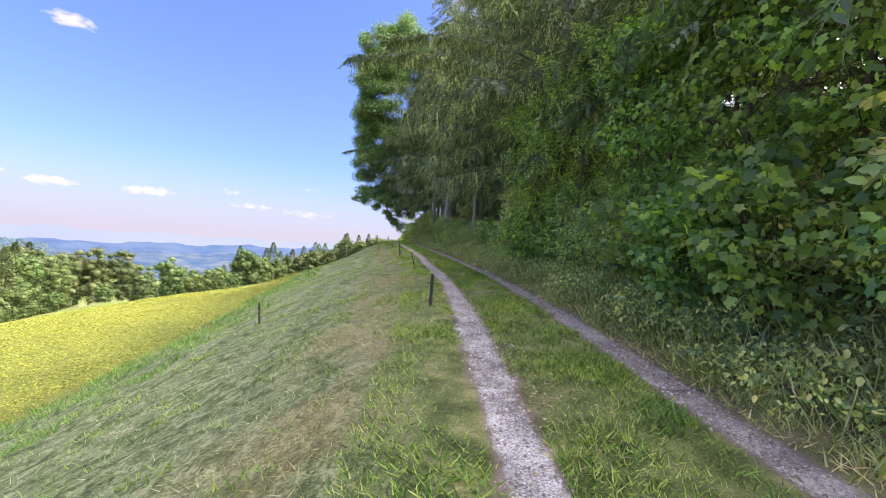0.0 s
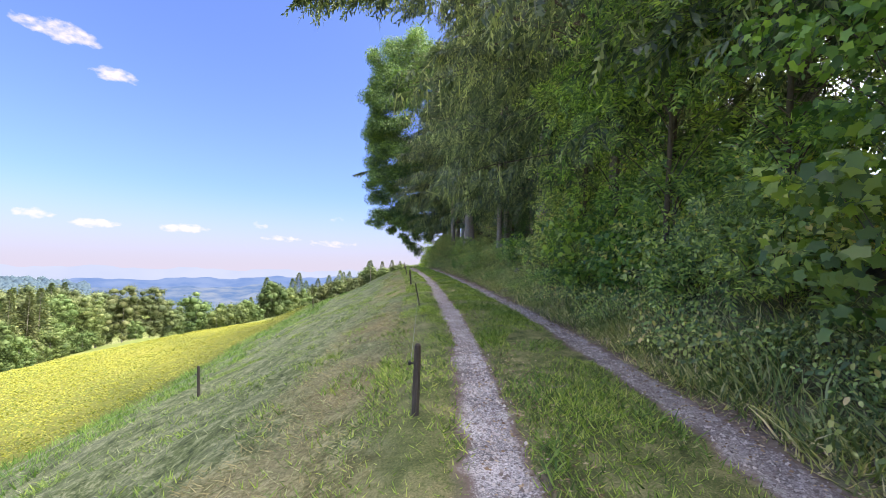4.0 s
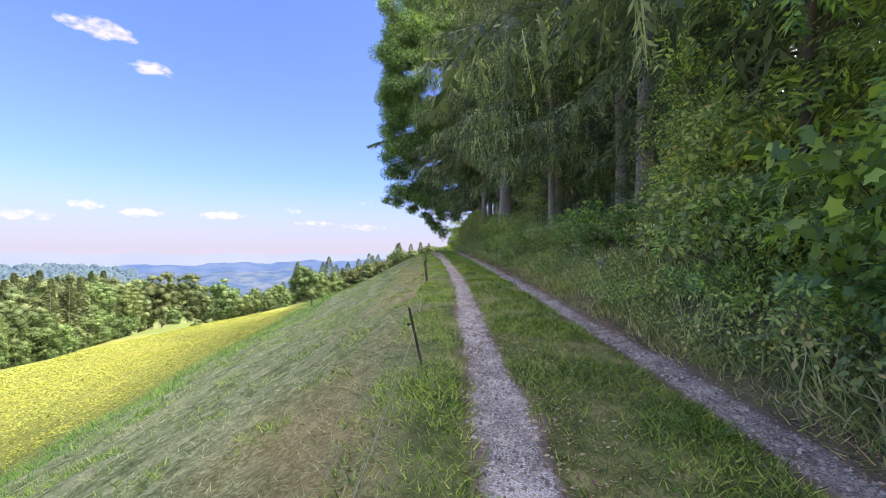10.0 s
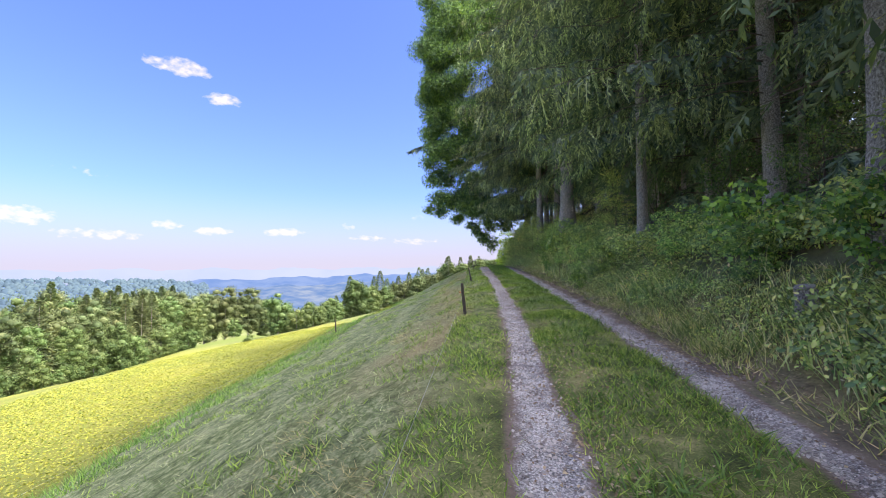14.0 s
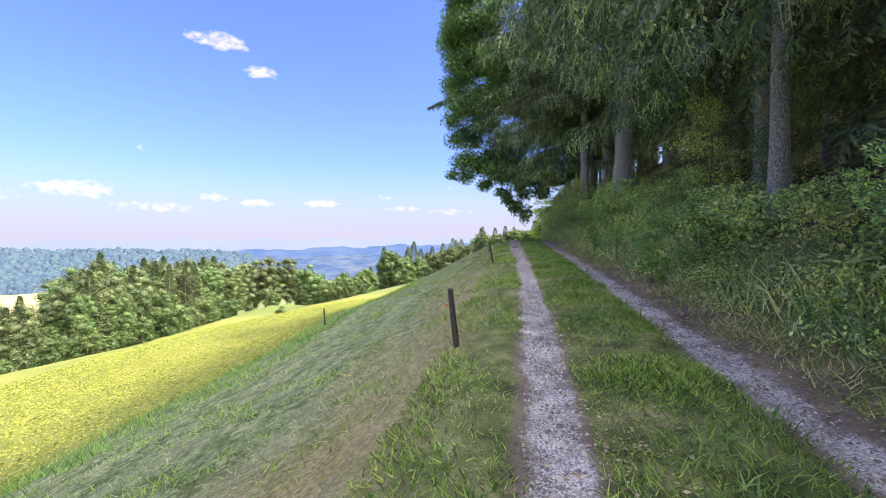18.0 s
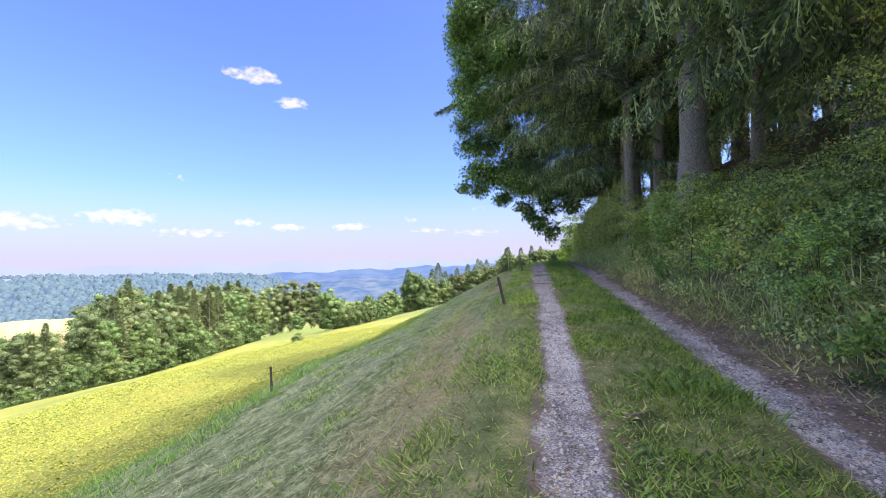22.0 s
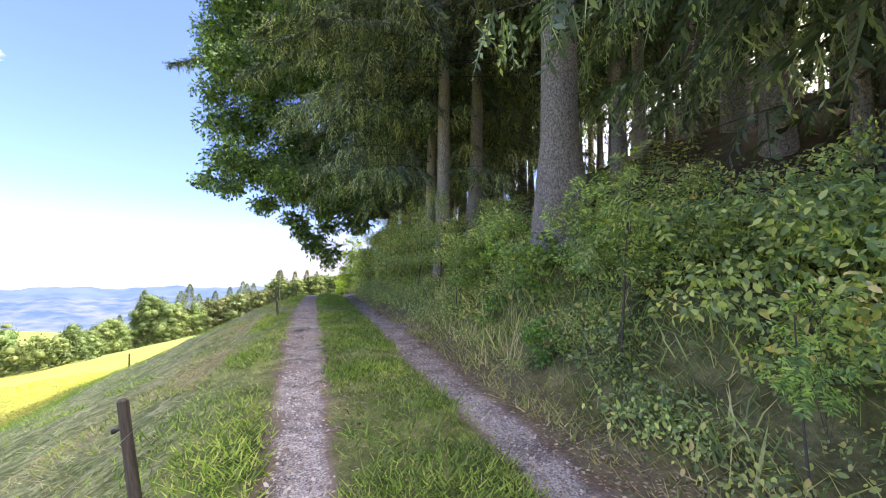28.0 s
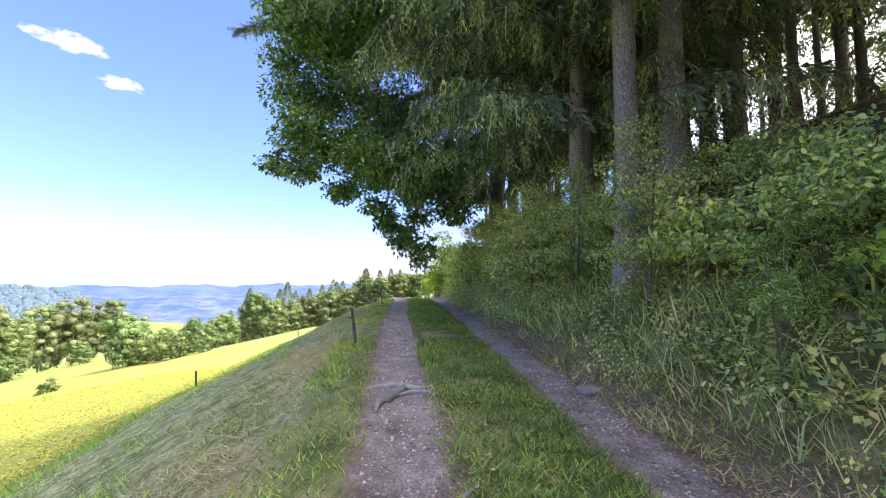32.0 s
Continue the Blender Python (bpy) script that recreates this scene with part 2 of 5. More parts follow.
MAT = {
    "spruce": leaf_mat("spruce_needles", [(0.1, (0.057, 0.091, 0.058)), (0.5, (0.110, 0.159, 0.094)), (0.9, (0.192, 0.250, 0.144))], 0.3, 0.6),
    # lighter than the needles: light on the outer twigs is put into the colour
    "hanging": leaf_mat("lit_hanging_twigs", [(0.1, (0.138, 0.181, 0.111)), (0.5, (0.306, 0.375, 0.187)), (0.9, (0.507, 0.578, 0.297))], 0.35, 0.6),
    "beech": leaf_mat("beech_leaves", [(0.1, (0.052, 0.098, 0.039)), (0.5, (0.097, 0.182, 0.056)), (0.95, (0.212, 0.329, 0.076))], 0.22, 0.5),
    "maple": leaf_mat("maple_leaves", [(0.1, (0.091, 0.186, 0.058)), (0.5, (0.198, 0.342, 0.090)), (0.95, (0.410, 0.592, 0.141))], 0.45, 0.38),
    "ash": leaf_mat("ash_leaves", [(0.1, (0.119, 0.216, 0.080)), (0.55, (0.256, 0.391, 0.130)), (0.95, (0.552, 0.702, 0.209))], 0.45, 0.38),
    "hazel": leaf_mat("hazel_leaves", [(0.1, (0.188, 0.269, 0.116)), (0.5, (0.352, 0.452, 0.178)), (0.85, (0.634, 0.702, 0.257)), (1.0, (0.912, 0.702, 0.328))], 0.45, 0.45),
    "bramble": leaf_mat("bramble_leaves", [(0.1, (0.190, 0.270, 0.126)), (0.5, (0.363, 0.473, 0.192)), (0.9, (0.702, 0.762, 0.277)), (1.0, (0.921, 0.719, 0.326))], 0.45, 0.45),
    "lime": leaf_mat("young_leaves", [(0.1, (0.162, 0.260, 0.036)), (0.6, (0.297, 0.442, 0.060)), (1.0, (0.486, 0.546, 0.072))], 0.45, 0.45),
    "fartree": leaf_mat("far_foliage", [(0.1, (0.051, 0.075, 0.028)), (0.5, (0.101, 0.133, 0.049)), (0.95, (0.166, 0.190, 0.079))], 0.2, 0.6, spec=0.2),
    "fargreen": leaf_mat("far_bright_foliage", [(0.1, (0.043, 0.079, 0.023)), (0.5, (0.086, 0.134, 0.040)), (0.95, (0.142, 0.187, 0.066))], 0.2, 0.6, spec=0.2),
    "farspruce": leaf_mat("far_needles", [(0.1, (0.055, 0.086, 0.040)), (0.5, (0.103, 0.142, 0.059)), (0.95, (0.180, 0.213, 0.086))], 0.2, 0.6, spec=0.2),
    "grass": leaf_mat("grass_blades", [(0.1, (0.054, 0.109, 0.021)), (0.4, (0.169, 0.294, 0.052)), (0.75, (0.320, 0.455, 0.097)), (1.0, (0.515, 0.564, 0.186))], 0.45, 0.5),
    "verge": leaf_mat("verge_grass", [(0.1, (0.139, 0.200, 0.070)), (0.5, (0.345, 0.414, 0.157)), (0.85, (0.622, 0.599, 0.301)), (1.0, (0.828, 0.693, 0.475))], 0.4, 0.5),
    "straw": leaf_mat("straw_stems", [(0.1, (0.374, 0.374, 0.165)), (0.6, (0.605, 0.550, 0.297)), (1.0, (0.770, 0.682, 0.418))], 0.3, 0.6),
    "mown": leaf_mat("mown_grass", [(0.15, (0.115, 0.161, 0.057)), (0.45, (0.213, 0.266, 0.109)), (0.7, (0.356, 0.389, 0.209)), (0.95, (0.499, 0.503, 0.323))], 0.3, 0.7),
    "dry": leaf_mat("dry_grass", [(0.1, (0.246, 0.242, 0.105)), (0.5, (0.405, 0.355, 0.175)), (0.85, (0.549, 0.501, 0.281)), (1.0, (0.290, 0.389, 0.141))], 0.3, 0.6),
    "fringe": leaf_mat("tall_grass", [(0.1, (0.088, 0.168, 0.041)), (0.5, (0.165, 0.292, 0.069)), (1.0, (0.287, 0.394, 0.091))], 0.4, 0.5),
    "flower": leaf_mat("yellow_flowers", [(0.1, (0.117, 0.149, 0.027)), (0.32, (0.198, 0.207, 0.034)), (0.6, (0.261, 0.245, 0.038)), (1.0, (0.306, 0.284, 0.054))], 0.3, 0.6),
    "bark": rough_mat("spruce_bark", [(0.25, (0.09, 0.075, 0.06)), (0.5, (0.30, 0.265, 0.225)), (0.75, (0.58, 0.54, 0.48))], 34.0, 0.95, 1.0, (1, 1, 0.7), 0.05),
    "beechbark": rough_mat("smooth_bark", [(0.0, (0.1, 0.1, 0.09)), (0.5, (0.2, 0.19, 0.17)), (1.0, (0.34, 0.33, 0.3))], 4.0, 0.9, 0.3, (1, 1, 0.6)),
    "twig": rough_mat("twig_bark", [(0.0, (0.06, 0.045, 0.03)), (1.0, (0.18, 0.14, 0.1))], 12.0, 0.9, 0.3),
    "deadwood": rough_mat("dead_wood", [(0.0, (0.13, 0.11, 0.09)), (1.0, (0.34, 0.3, 0.25))], 10.0, 0.9, 0.5),
    "post": rough_mat("weathered_post", [(0.0, (0.032, 0.025, 0.020)), (0.5, (0.084, 0.070, 0.056)), (1.0, (0.168, 0.147, 0.119))], 9.0, 0.9, 0.6, (2.5, 2.5, 0.25), 0.01),
    "stone": leaf_mat("gravel_stone", [(0.1, (0.204, 0.175, 0.153)), (0.5, (0.425, 0.383, 0.347)), (0.95, (0.663, 0.625, 0.573))], 0.0, 0.85, spec=0.3),
    "root": rough_mat("root_bark", [(0.0, (0.10, 0.095, 0.08)), (0.5, (0.27, 0.26, 0.23)), (1.0, (0.46, 0.45, 0.41))], 14.0, 0.9, 0.6, (1, 1, 1), 0.01),
    "litter": leaf_mat("fallen_leaves", [(0.1, (0.176, 0.110, 0.072)), (0.5, (0.352, 0.242, 0.154)), (1.0, (0.594, 0.473, 0.330))], 0.1, 0.8),
    "wire": plain_mat("fence_wire", (0.35, 0.35, 0.36), 0.4, 0.8),
    "orange": plain_mat("orange_plastic", (0.62, 0.16, 0.04), 0.45),
    "black": plain_mat("black_plastic", (0.02, 0.02, 0.02), 0.45),
}


# ---- terrain ----
CX = [(-40, -3.2), (-10, -1.3), (3.5, -.3), (8, .15), (12, .52), (17, .7), (22, .6), (28, .58), (34, .28), (38, .05), (43, -.35), (48, -.72), (55, -1.15), (62, -1.4), (70, -2.0), (78, -2.4), (88, -.8), (100, 3), (120, 8)]
ZP = [(-400, -14), (-40, -2.2), (0, 0), (46, 2.48), (52, 2.76), (58, 2.92), (64, 2.9), (75, 2.6), (100, 1.6), (150, 1.0), (230, 1.0), (400, -4), (1300, -20)]
DU = [(-1300, -110), (-600, -95), (-300, -66), (-200, -48), (-140, -34.0), (-80, -21.0), (-37, -11.0), (-25, -8.0), (-12, -4.3), (-1.5, -.3), (-.6, 0), (2.6, 0), (3.0, .3), (4.4, 2.3), (8, 4.4), (15, 7.2), (30, 8.6), (60, 3), (300, -30), (900, -60)]


def smooth_table(tab, step, width):
    """The table resampled and rounded off at its corners."""
    a = np.array(tab, float)
    xs = np.arange(a[0, 0], a[-1, 0] + step, step)
    ys = np.interp(xs, a[:, 0], a[:, 1])
    k = max(1, int(width / step))
    ker = np.hanning(2 * k + 3)[1:-1]
    ker /= ker.sum()
    pad = len(ker) // 2
    return xs, np.convolve(np.pad(ys, pad, "edge"), ker, "valid")


_cx, _zp = smooth_table(CX, 0.5, 4.0), smooth_table(ZP, 1.0, 5.0)
_near = smooth_table([p for p in DU if -40 < p[0] < 20], 0.05, 0.35)


def centre(y):
    """x of the left wheel track's middle at y."""
    return np.interp(y, *_cx)


def rise(u):
    a = np.array(DU, float)
    return np.where((u > -25) & (u < 15), np.interp(u, *_near), np.interp(u, a[:, 0], a[:, 1]))


def wave(x, y, f, seed):
    """Cheap smooth noise from a few sines, -1 to 1."""
    r = np.random.RandomState(seed)
    v = np.zeros_like(np.asarray(x, float))
    for k in range(6):
        a, p, q = r.uniform(0, 6.28), r.uniform(0, 6.28), r.uniform(0.6, 1.7)
        v = v + np.sin((np.cos(a) * x + np.sin(a) * y) * f * q + p)
    return v / 3.5


def soft(v, a, b):
    t = np.clip((v - a) / (b - a), 0, 1)
    return t * t * (3 - 2 * t)


RUT = 1.95                                      # from the left wheel track to the right one


def right_track(y):
    return RUT + np.interp(y, (20, 30, 37, 46), (0.04, -0.19, -0.18, -0.03))


def track_mask(u, y):
    """1 on the bare wheel tracks, 0 on the grass."""
    e = 0.03 * wave(u * 2, y, 1.1, 5) + 0.04 * wave(u, y, 9.0, 6) + 0.03 * wave(u, y, 23.0, 7)
    left = 1 - np.abs(u + 0.02) / (0.205 + 0.13 * np.clip((y - 40) / 6, 0, 1) + e)
    right = 1 - np.abs(u - right_track(y)) / (0.185 + 0.09 * soft(y, 37, 46) + e)
    return np.clip(np.maximum(left, right) * 1.8 + 0.6, 0, 1)


def height(x, y):
    x, y = np.asarray(x, float), np.asarray(y, float)
    u = x - centre(y)
    z = np.interp(y, *_zp) + rise(u) * np.where(u > 2.6, 0.62 + 0.38 * soft(y, 37, 44), 1.0)
    near = np.clip(1 - np.maximum(np.abs(u) - 12, 0) / 20, 0, 1)
    z = z - 0.05 * np.exp(-(u / 0.33) ** 2) - 0.05 * np.exp(-((u - right_track(y)) / 0.33) ** 2) + 0.03 * np.exp(-((u - RUT / 2) / 0.4) ** 2)
    off = np.clip((np.abs(u - 1) - 2.0) / 1.5, 0, 1)
    z = z + near * off * (0.10 * wave(x, y, 0.5, 1) + 0.05 * wave(x, y, 1.7, 2)) + near * 0.012 * wave(x, y, 5.0, 3)
    z = z - 0.13 * np.clip(-u - 2.5, 0, 12) * np.clip((y - 43) / 8, 0, 1) * (1 - soft(-u, 16, 40))      # the slope steepens towards the rise
    z = z + 3.6 * soft(-u, 10, 40) * soft(y, 60, 190)      # the field swells as it climbs towards the far trees
    z = z - 13.0 * soft(y, 132, 260) * soft(-u, 15, 30) * soft(x + 0.62 * (y - 18), -14, 28)      # and falls away behind its brow
    z = z + near * off * 0.03 * wave(x, y, 3.6, 8)
    return z + (1 - near) * 0.5 * wave(x, y, 0.05, 4)


def mesh_np(name, verts, faces, mats=(), index=None, smooth=False):
    """A mesh from numpy arrays; faces all of one size."""
    me = bpy.data.meshes.new(name)
    verts, faces = np.asarray(verts, np.float32), np.asarray(faces, np.int32)
    n, k = faces.shape
    me.vertices.add(len(verts)); me.vertices.foreach_set("co", verts.ravel())
    me.loops.add(n * k); me.loops.foreach_set("vertex_index", faces.ravel())
    me.polygons.add(n)
    me.polygons.foreach_set("loop_start", np.arange(0, n * k, k, dtype=np.int32))
    me.polygons.foreach_set("loop_total", np.full(n, k, np.int32))
    if smooth:
        me.polygons.foreach_set("use_smooth", np.ones(n, bool))
    for m in mats:
        me.materials.append(m)
    if index is not None:
        me.polygons.foreach_set("material_index", np.asarray(index, np.int32))
    me.update(calc_edges=True)
    return me


def part(name, me, parent, label=""):
    ob = new(name, me)
    ob.parent = parent
    return tagged(ob, label)


def thing(name, label, category, group="", kind="", at=None):
    ob = new(name)
    ob.empty_display_size = 0.2
    if at is not None:
        ob.matrix_world = at
    return tagged(ob, label, category, group, kind)


def join(chunks):
    """Verts and faces of several (verts, faces) as one."""
    vs, fs, n = [], [], 0
    for v, f in chunks:
        vs.append(np.asarray(v, float)); fs.append(np.asarray(f) + n)
        n += len(v)
    return np.concatenate(vs), np.concatenate(fs)


def tube(points, radii, sides=8, wob=0.0, seed=0):
    """A tapered tube of quads along points, closed at the tip by its own taper."""
    p, r = np.asarray(points, float), np.asarray(radii, float)
    d = np.gradient(p, axis=0)
    d /= np.linalg.norm(d, axis=1)[:, None] + 1e-9
    ref = np.where(np.abs(d[:, 2:3]) > 0.9, [[1.0, 0, 0]], [[0, 0, 1.0]])
    a = np.cross(d, ref); a /= np.linalg.norm(a, axis=1)[:, None] + 1e-9
    b = np.cross(d, a)
    t = np.linspace(0, 2 * np.pi, sides, endpoint=False)
    rs = np.random.RandomState(seed)
    rr = r[:, None] * (1 + wob * rs.uniform(-1, 1, (len(p), sides)))
    v = p[:, None] + rr[..., None] * (np.cos(t)[None, :, None] * a[:, None] + np.sin(t)[None, :, None] * b[:, None])
    i, j = np.meshgrid(np.arange(len(p) - 1), np.arange(sides), indexing="ij")
    f = np.stack([i * sides + j, i * sides + (j + 1) % sides, (i + 1) * sides + (j + 1) % sides, (i + 1) * sides + j], -1).reshape(-1, 4)
    return v.reshape(-1, 3), f


def frames_from(direction, up_hint, roll):
    """Rotation matrices whose x axis is direction, with z near up_hint, rolled."""
    x = direction / (np.linalg.norm(direction, axis=1)[:, None] + 1e-9)
    y = np.cross(up_hint, x); y /= np.linalg.norm(y, axis=1)[:, None] + 1e-9
    z = np.cross(x, y)
    c, s = np.cos(roll)[:, None], np.sin(roll)[:, None]
    return np.stack([x, c * y + s * z, -s * y + c * z], -1)


def scatter(tv, tf, pos, rot, size):
    """Copies of one template at many places, as one vertex and face list."""
    tv, tf = np.asarray(tv, float), np.asarray(tf)
    v = np.einsum("nij,kj->nki", rot, tv) * np.asarray(size)[:, None, None] + pos[:, None]
    f = tf[None] + (np.arange(len(pos)) * len(tv))[:, None, None]
    return v.reshape(-1, 3), f.reshape(-1, tf.shape[1])


# leaf shapes, unit long, along x, folded a little along the midrib (triangles)
OVAL = ([(0, 0, 0), (.3, .26, .06), (.72, .22, .03), (1, 0, -.08), (.72, -.22, .03), (.3, -.26, .06)], [(0, 3, 2), (0, 2, 1), (0, 4, 3), (0, 5, 4)])
RHOMB = ([(0, 0, 0), (.45, .28, .05), (1, 0, -.05), (.45, -.28, .05)], [(0, 2, 1), (0, 3, 2)])
LOBED = ([(0, 0, 0), (.02, .36, .03), (.37, .29, .02), (.57, .48, -.06), (.69, .21, .0), (1, 0, -.1), (.69, -.21, 0), (.57, -.48, -.06), (.37, -.29, .02), (.02, -.36, .03)],
         [(0, 2, 1), (0, 4, 2), (2, 4, 3), (0, 5, 4), (0, 6, 5), (0, 8, 6), (8, 7, 6), (0, 9, 8)])


def pinnate(pairs=4, leaflet=0.38):
    """A feathered leaf: pairs of narrow leaflets and one at the tip."""
    v, f = [], []
    for k in range(pairs * 2 + 1):
        if k == pairs * 2:
            x, a = 0.78, 0.0
        else:
            x, a = 0.2 + 0.62 * (k // 2) / (pairs - 1), (1.05 if k % 2 else -1.05)
        dx, dy, dz = math.cos(a), math.sin(a), -0.12 * x
        n = len(v)
        for l, w, h in ((0, 0, 0), (.45, .17, .03), (1, 0, -.08), (.45, -.17, .03)):
            v.append((x + leaflet * (l * dx - w * dy), leaflet * (l * dy + w * dx), dz + leaflet * h - 0.1 * x * x))
        f += [(n, n + 2, n + 1), (n, n + 3, n + 2)]
    return v, f


PINNATE = pinnate()


def spray(n=7, turn=0.75, reach=0.36, broad=0.08, rs=np.random.RandomState(3)):
    """A hanging spruce twig: flat needle tufts in a herringbone along x."""
    v, f = [], []
    for k in range(n):
        x = k / n * 0.85
        a = (turn if k % 2 else -turn) + rs.uniform(-.25, .25)
        l = reach * (1 - 0.5 * x) + 0.06
        w = broad * (1.15 - 0.6 * x)
        dz = rs.uniform(-.12, .06)
        c, sn = math.cos(a), math.sin(a)
        b = len(v)
        v += [(x, 0, 0), (x + l * .5 * c - w * sn * .6, l * .5 * sn + w * c * .6, 0.02), (x + l * c, l * sn, dz * l * 3), (x + l * .5 * c + w * sn * .6, l * .5 * sn - w * c * .6, -.02)]
        f += [(b, b + 2, b + 1), (b, b + 3, b + 2)]
    b = len(v)
    v += [(0, -.02, 0), (0, .02, 0), (1.05, 0, -.03)]
    f.append((b, b + 1, b + 2))
    return v, f


SPRAY = spray(8, 0.75, 0.27, 0.062)
STRAND = spray(8, 0.5, 0.13, 0.04)


# ---- ground sheet ----
def ground_material():
    m, nd, ln, out = nodes("ground_cover")
    geo = nd.new("ShaderNodeNewGeometry")
    pos = geo.outputs["Position"]

    def attr(name):
        a = nd.new("ShaderNodeAttribute"); a.attribute_name = name
        return a.outputs["Fac"]
    big, mid, fine = noise_node(nd, ln, pos, 0.35, 4), noise_node(nd, ln, pos, 2.6, 5), noise_node(nd, ln, pos, 24, 6, 0.7)
    vfine = noise_node(nd, ln, pos, 55, 6, 0.8)
    grass = ramp(nd, [(0.38, (0.03, 0.045, 0.016)), (0.5, (0.13, 0.16, 0.05)), (0.62, (0.34, 0.31, 0.15))])
    ln.new(mixc(nd, ln, 0.55, mid, vfine), grass.inputs[0])
    mown = ramp(nd, [(0.41, (0.03, 0.048, 0.016)), (0.5, (0.105, 0.14, 0.05)), (0.58, (0.29, 0.31, 0.17))])
    st = nd.new("ShaderNodeMapping"); st.inputs["Scale"].default_value = (1.2, 0.8, 1.0); st.inputs["Rotation"].default_value = (0, 0, 0.35)
    ln.new(pos, st.inputs[0])
    swath = noise_node(nd, ln, st.outputs[0], 4.5, 8, 0.75)
    ln.new(mixc(nd, ln, 0.4, swath, fine), mown.inputs[0])
    dry = ramp(nd, [(0.38, (0.10, 0.08, 0.035)), (0.5, (0.28, 0.21, 0.1)), (0.62, (0.45, 0.36, 0.19))])
    ln.new(mixc(nd, ln, 0.5, fine, vfine), dry.inputs[0])
    field = ramp(nd, [(0.36, (0.080, 0.115, 0.024)), (0.49, (0.165, 0.180, 0.033)), (0.62, (0.25, 0.235, 0.045))])
    fn = nd.new("ShaderNodeMath"); fn.operation = "MULTIPLY_ADD"; fn.inputs[1].default_value = 0.5
    half = nd.new("ShaderNodeMath"); half.operation = "MULTIPLY"; half.inputs[1].default_value = 0.5
    ln.new(noise_node(nd, ln, pos, 0.06, 5, 0.6), fn.inputs[0]); ln.new(noise_node(nd, ln, pos, 3.2, 7, 0.8), half.inputs[0]); ln.new(half.outputs[0], fn.inputs[2])
    ln.new(fn.outputs[0], field.inputs[0])
    floor = ramp(nd, [(0.3, (0.06, 0.045, 0.028)), (0.5, (0.14, 0.1, 0.06)), (0.7, (0.1, 0.13, 0.04))])
    ln.new(mid, floor.inputs[0])
    gravel = ramp(nd, [(0.38, (0.05, 0.048, 0.047)), (0.5, (0.31, 0.30, 0.295)), (0.61, (0.74, 0.72, 0.70))])
    ln.new(mixc(nd, ln, 0.65, mid, noise_node(nd, ln, pos, 60, 4, 0.7)), gravel.inputs[0])
    meadow = (0.115, 0.150, 0.032)
    c = grass.outputs[0]
    hay = ramp(nd, [(0.40, (0.07, 0.085, 0.04)), (0.5, (0.23, 0.25, 0.135)), (0.60, (0.52, 0.52, 0.36))])
    ln.new(mixc(nd, ln, 0.6, fine, vfine), hay.inputs[0])
    c = mixc(nd, ln, attr("mown"), c, mixc(nd, ln, rng(nd, ln, attr("hay"), 0, 1, 0, 0.35), mown.outputs[0], hay.outputs[0]))
    drym = nd.new("ShaderNodeMath"); drym.operation = "MULTIPLY"
    ln.new(attr("dry"), drym.inputs[0]); ln.new(rng(nd, ln, big, 0.38, 0.6), drym.inputs[1])
    c = mixc(nd, ln, drym.outputs[0], c, dry.outputs[0])
    duff = ramp(nd, [(0.36, (0.06, 0.05, 0.02)), (0.5, (0.18, 0.15, 0.06)), (0.62, (0.34, 0.29, 0.13))])
    ln.new(mixc(nd, ln, 0.5, mid, fine), duff.inputs[0])
    c = mixc(nd, ln, attr("verge"), c, duff.outputs[0])
    c = mixc(nd, ln, attr("field"), c, field.outputs[0])
    c = mixc(nd, ln, attr("meadow"), c, meadow)
    c = mixc(nd, ln, attr("floor"), c, floor.outputs[0])
    soil = ramp(nd, [(0.3, (0.1, 0.075, 0.06)), (0.5, (0.2, 0.155, 0.125)), (0.7, (0.32, 0.26, 0.21))])
    ln.new(mixc(nd, ln, 0.5, mid, fine), soil.inputs[0])
    c = mixc(nd, ln, rng(nd, ln, attr("track"), 0.02, 0.35), c, soil.outputs[0])
    worn = nd.new("ShaderNodeMath"); worn.operation = "MULTIPLY_ADD"; worn.inputs[1].default_value, worn.inputs[2].default_value = 1.6, -0.85
    ln.new(mixc(nd, ln, 0.5, mid, fine), worn.inputs[0])
    edge = nd.new("ShaderNodeMath"); ln.new(attr("track"), edge.inputs[0]); ln.new(worn.outputs[0], edge.inputs[1])
    gfac = nd.new("ShaderNodeMath"); gfac.operation = "MULTIPLY"
    ln.new(rng(nd, ln, edge.outputs[0], 0.35, 0.8), gfac.inputs[0]); ln.new(rng(nd, ln, attr("dirt"), 0, 1, 1.0, 0.35), gfac.inputs[1])
    c = mixc(nd, ln, gfac.outputs[0], c, gravel.outputs[0])
    b = nd.new("ShaderNodeBsdfPrincipled")
    b.inputs["Roughness"].default_value, b.inputs["Specular IOR Level"].default_value = 0.95, 0.2
    ln.new(c, b.inputs["Base Color"])
    bp = nd.new("ShaderNodeBump"); bp.inputs["Strength"].default_value, bp.inputs["Distance"].default_value = 0.7, 0.08
    ln.new(mixc(nd, ln, 0.5, mid, fine), bp.inputs["Height"]); ln.new(bp.outputs[0], b.inputs["Normal"])
    ln.new(b.outputs[0], out.inputs[0])
    return m


def step01(v, a, b):
    return np.clip((v - a) / (b - a), 0, 1)


FIELD_U = -10.2                                  # where the flowering field begins, left of the track


def hay_rows(u, y):
    """1 where the cut grass lies in pale rows, 0 on the stubble between them."""
    return soft(wave(u, y * 0.6, 3.4, 62) + 0.9 * wave(u, y, 6.1, 63), -0.2, 1.0)


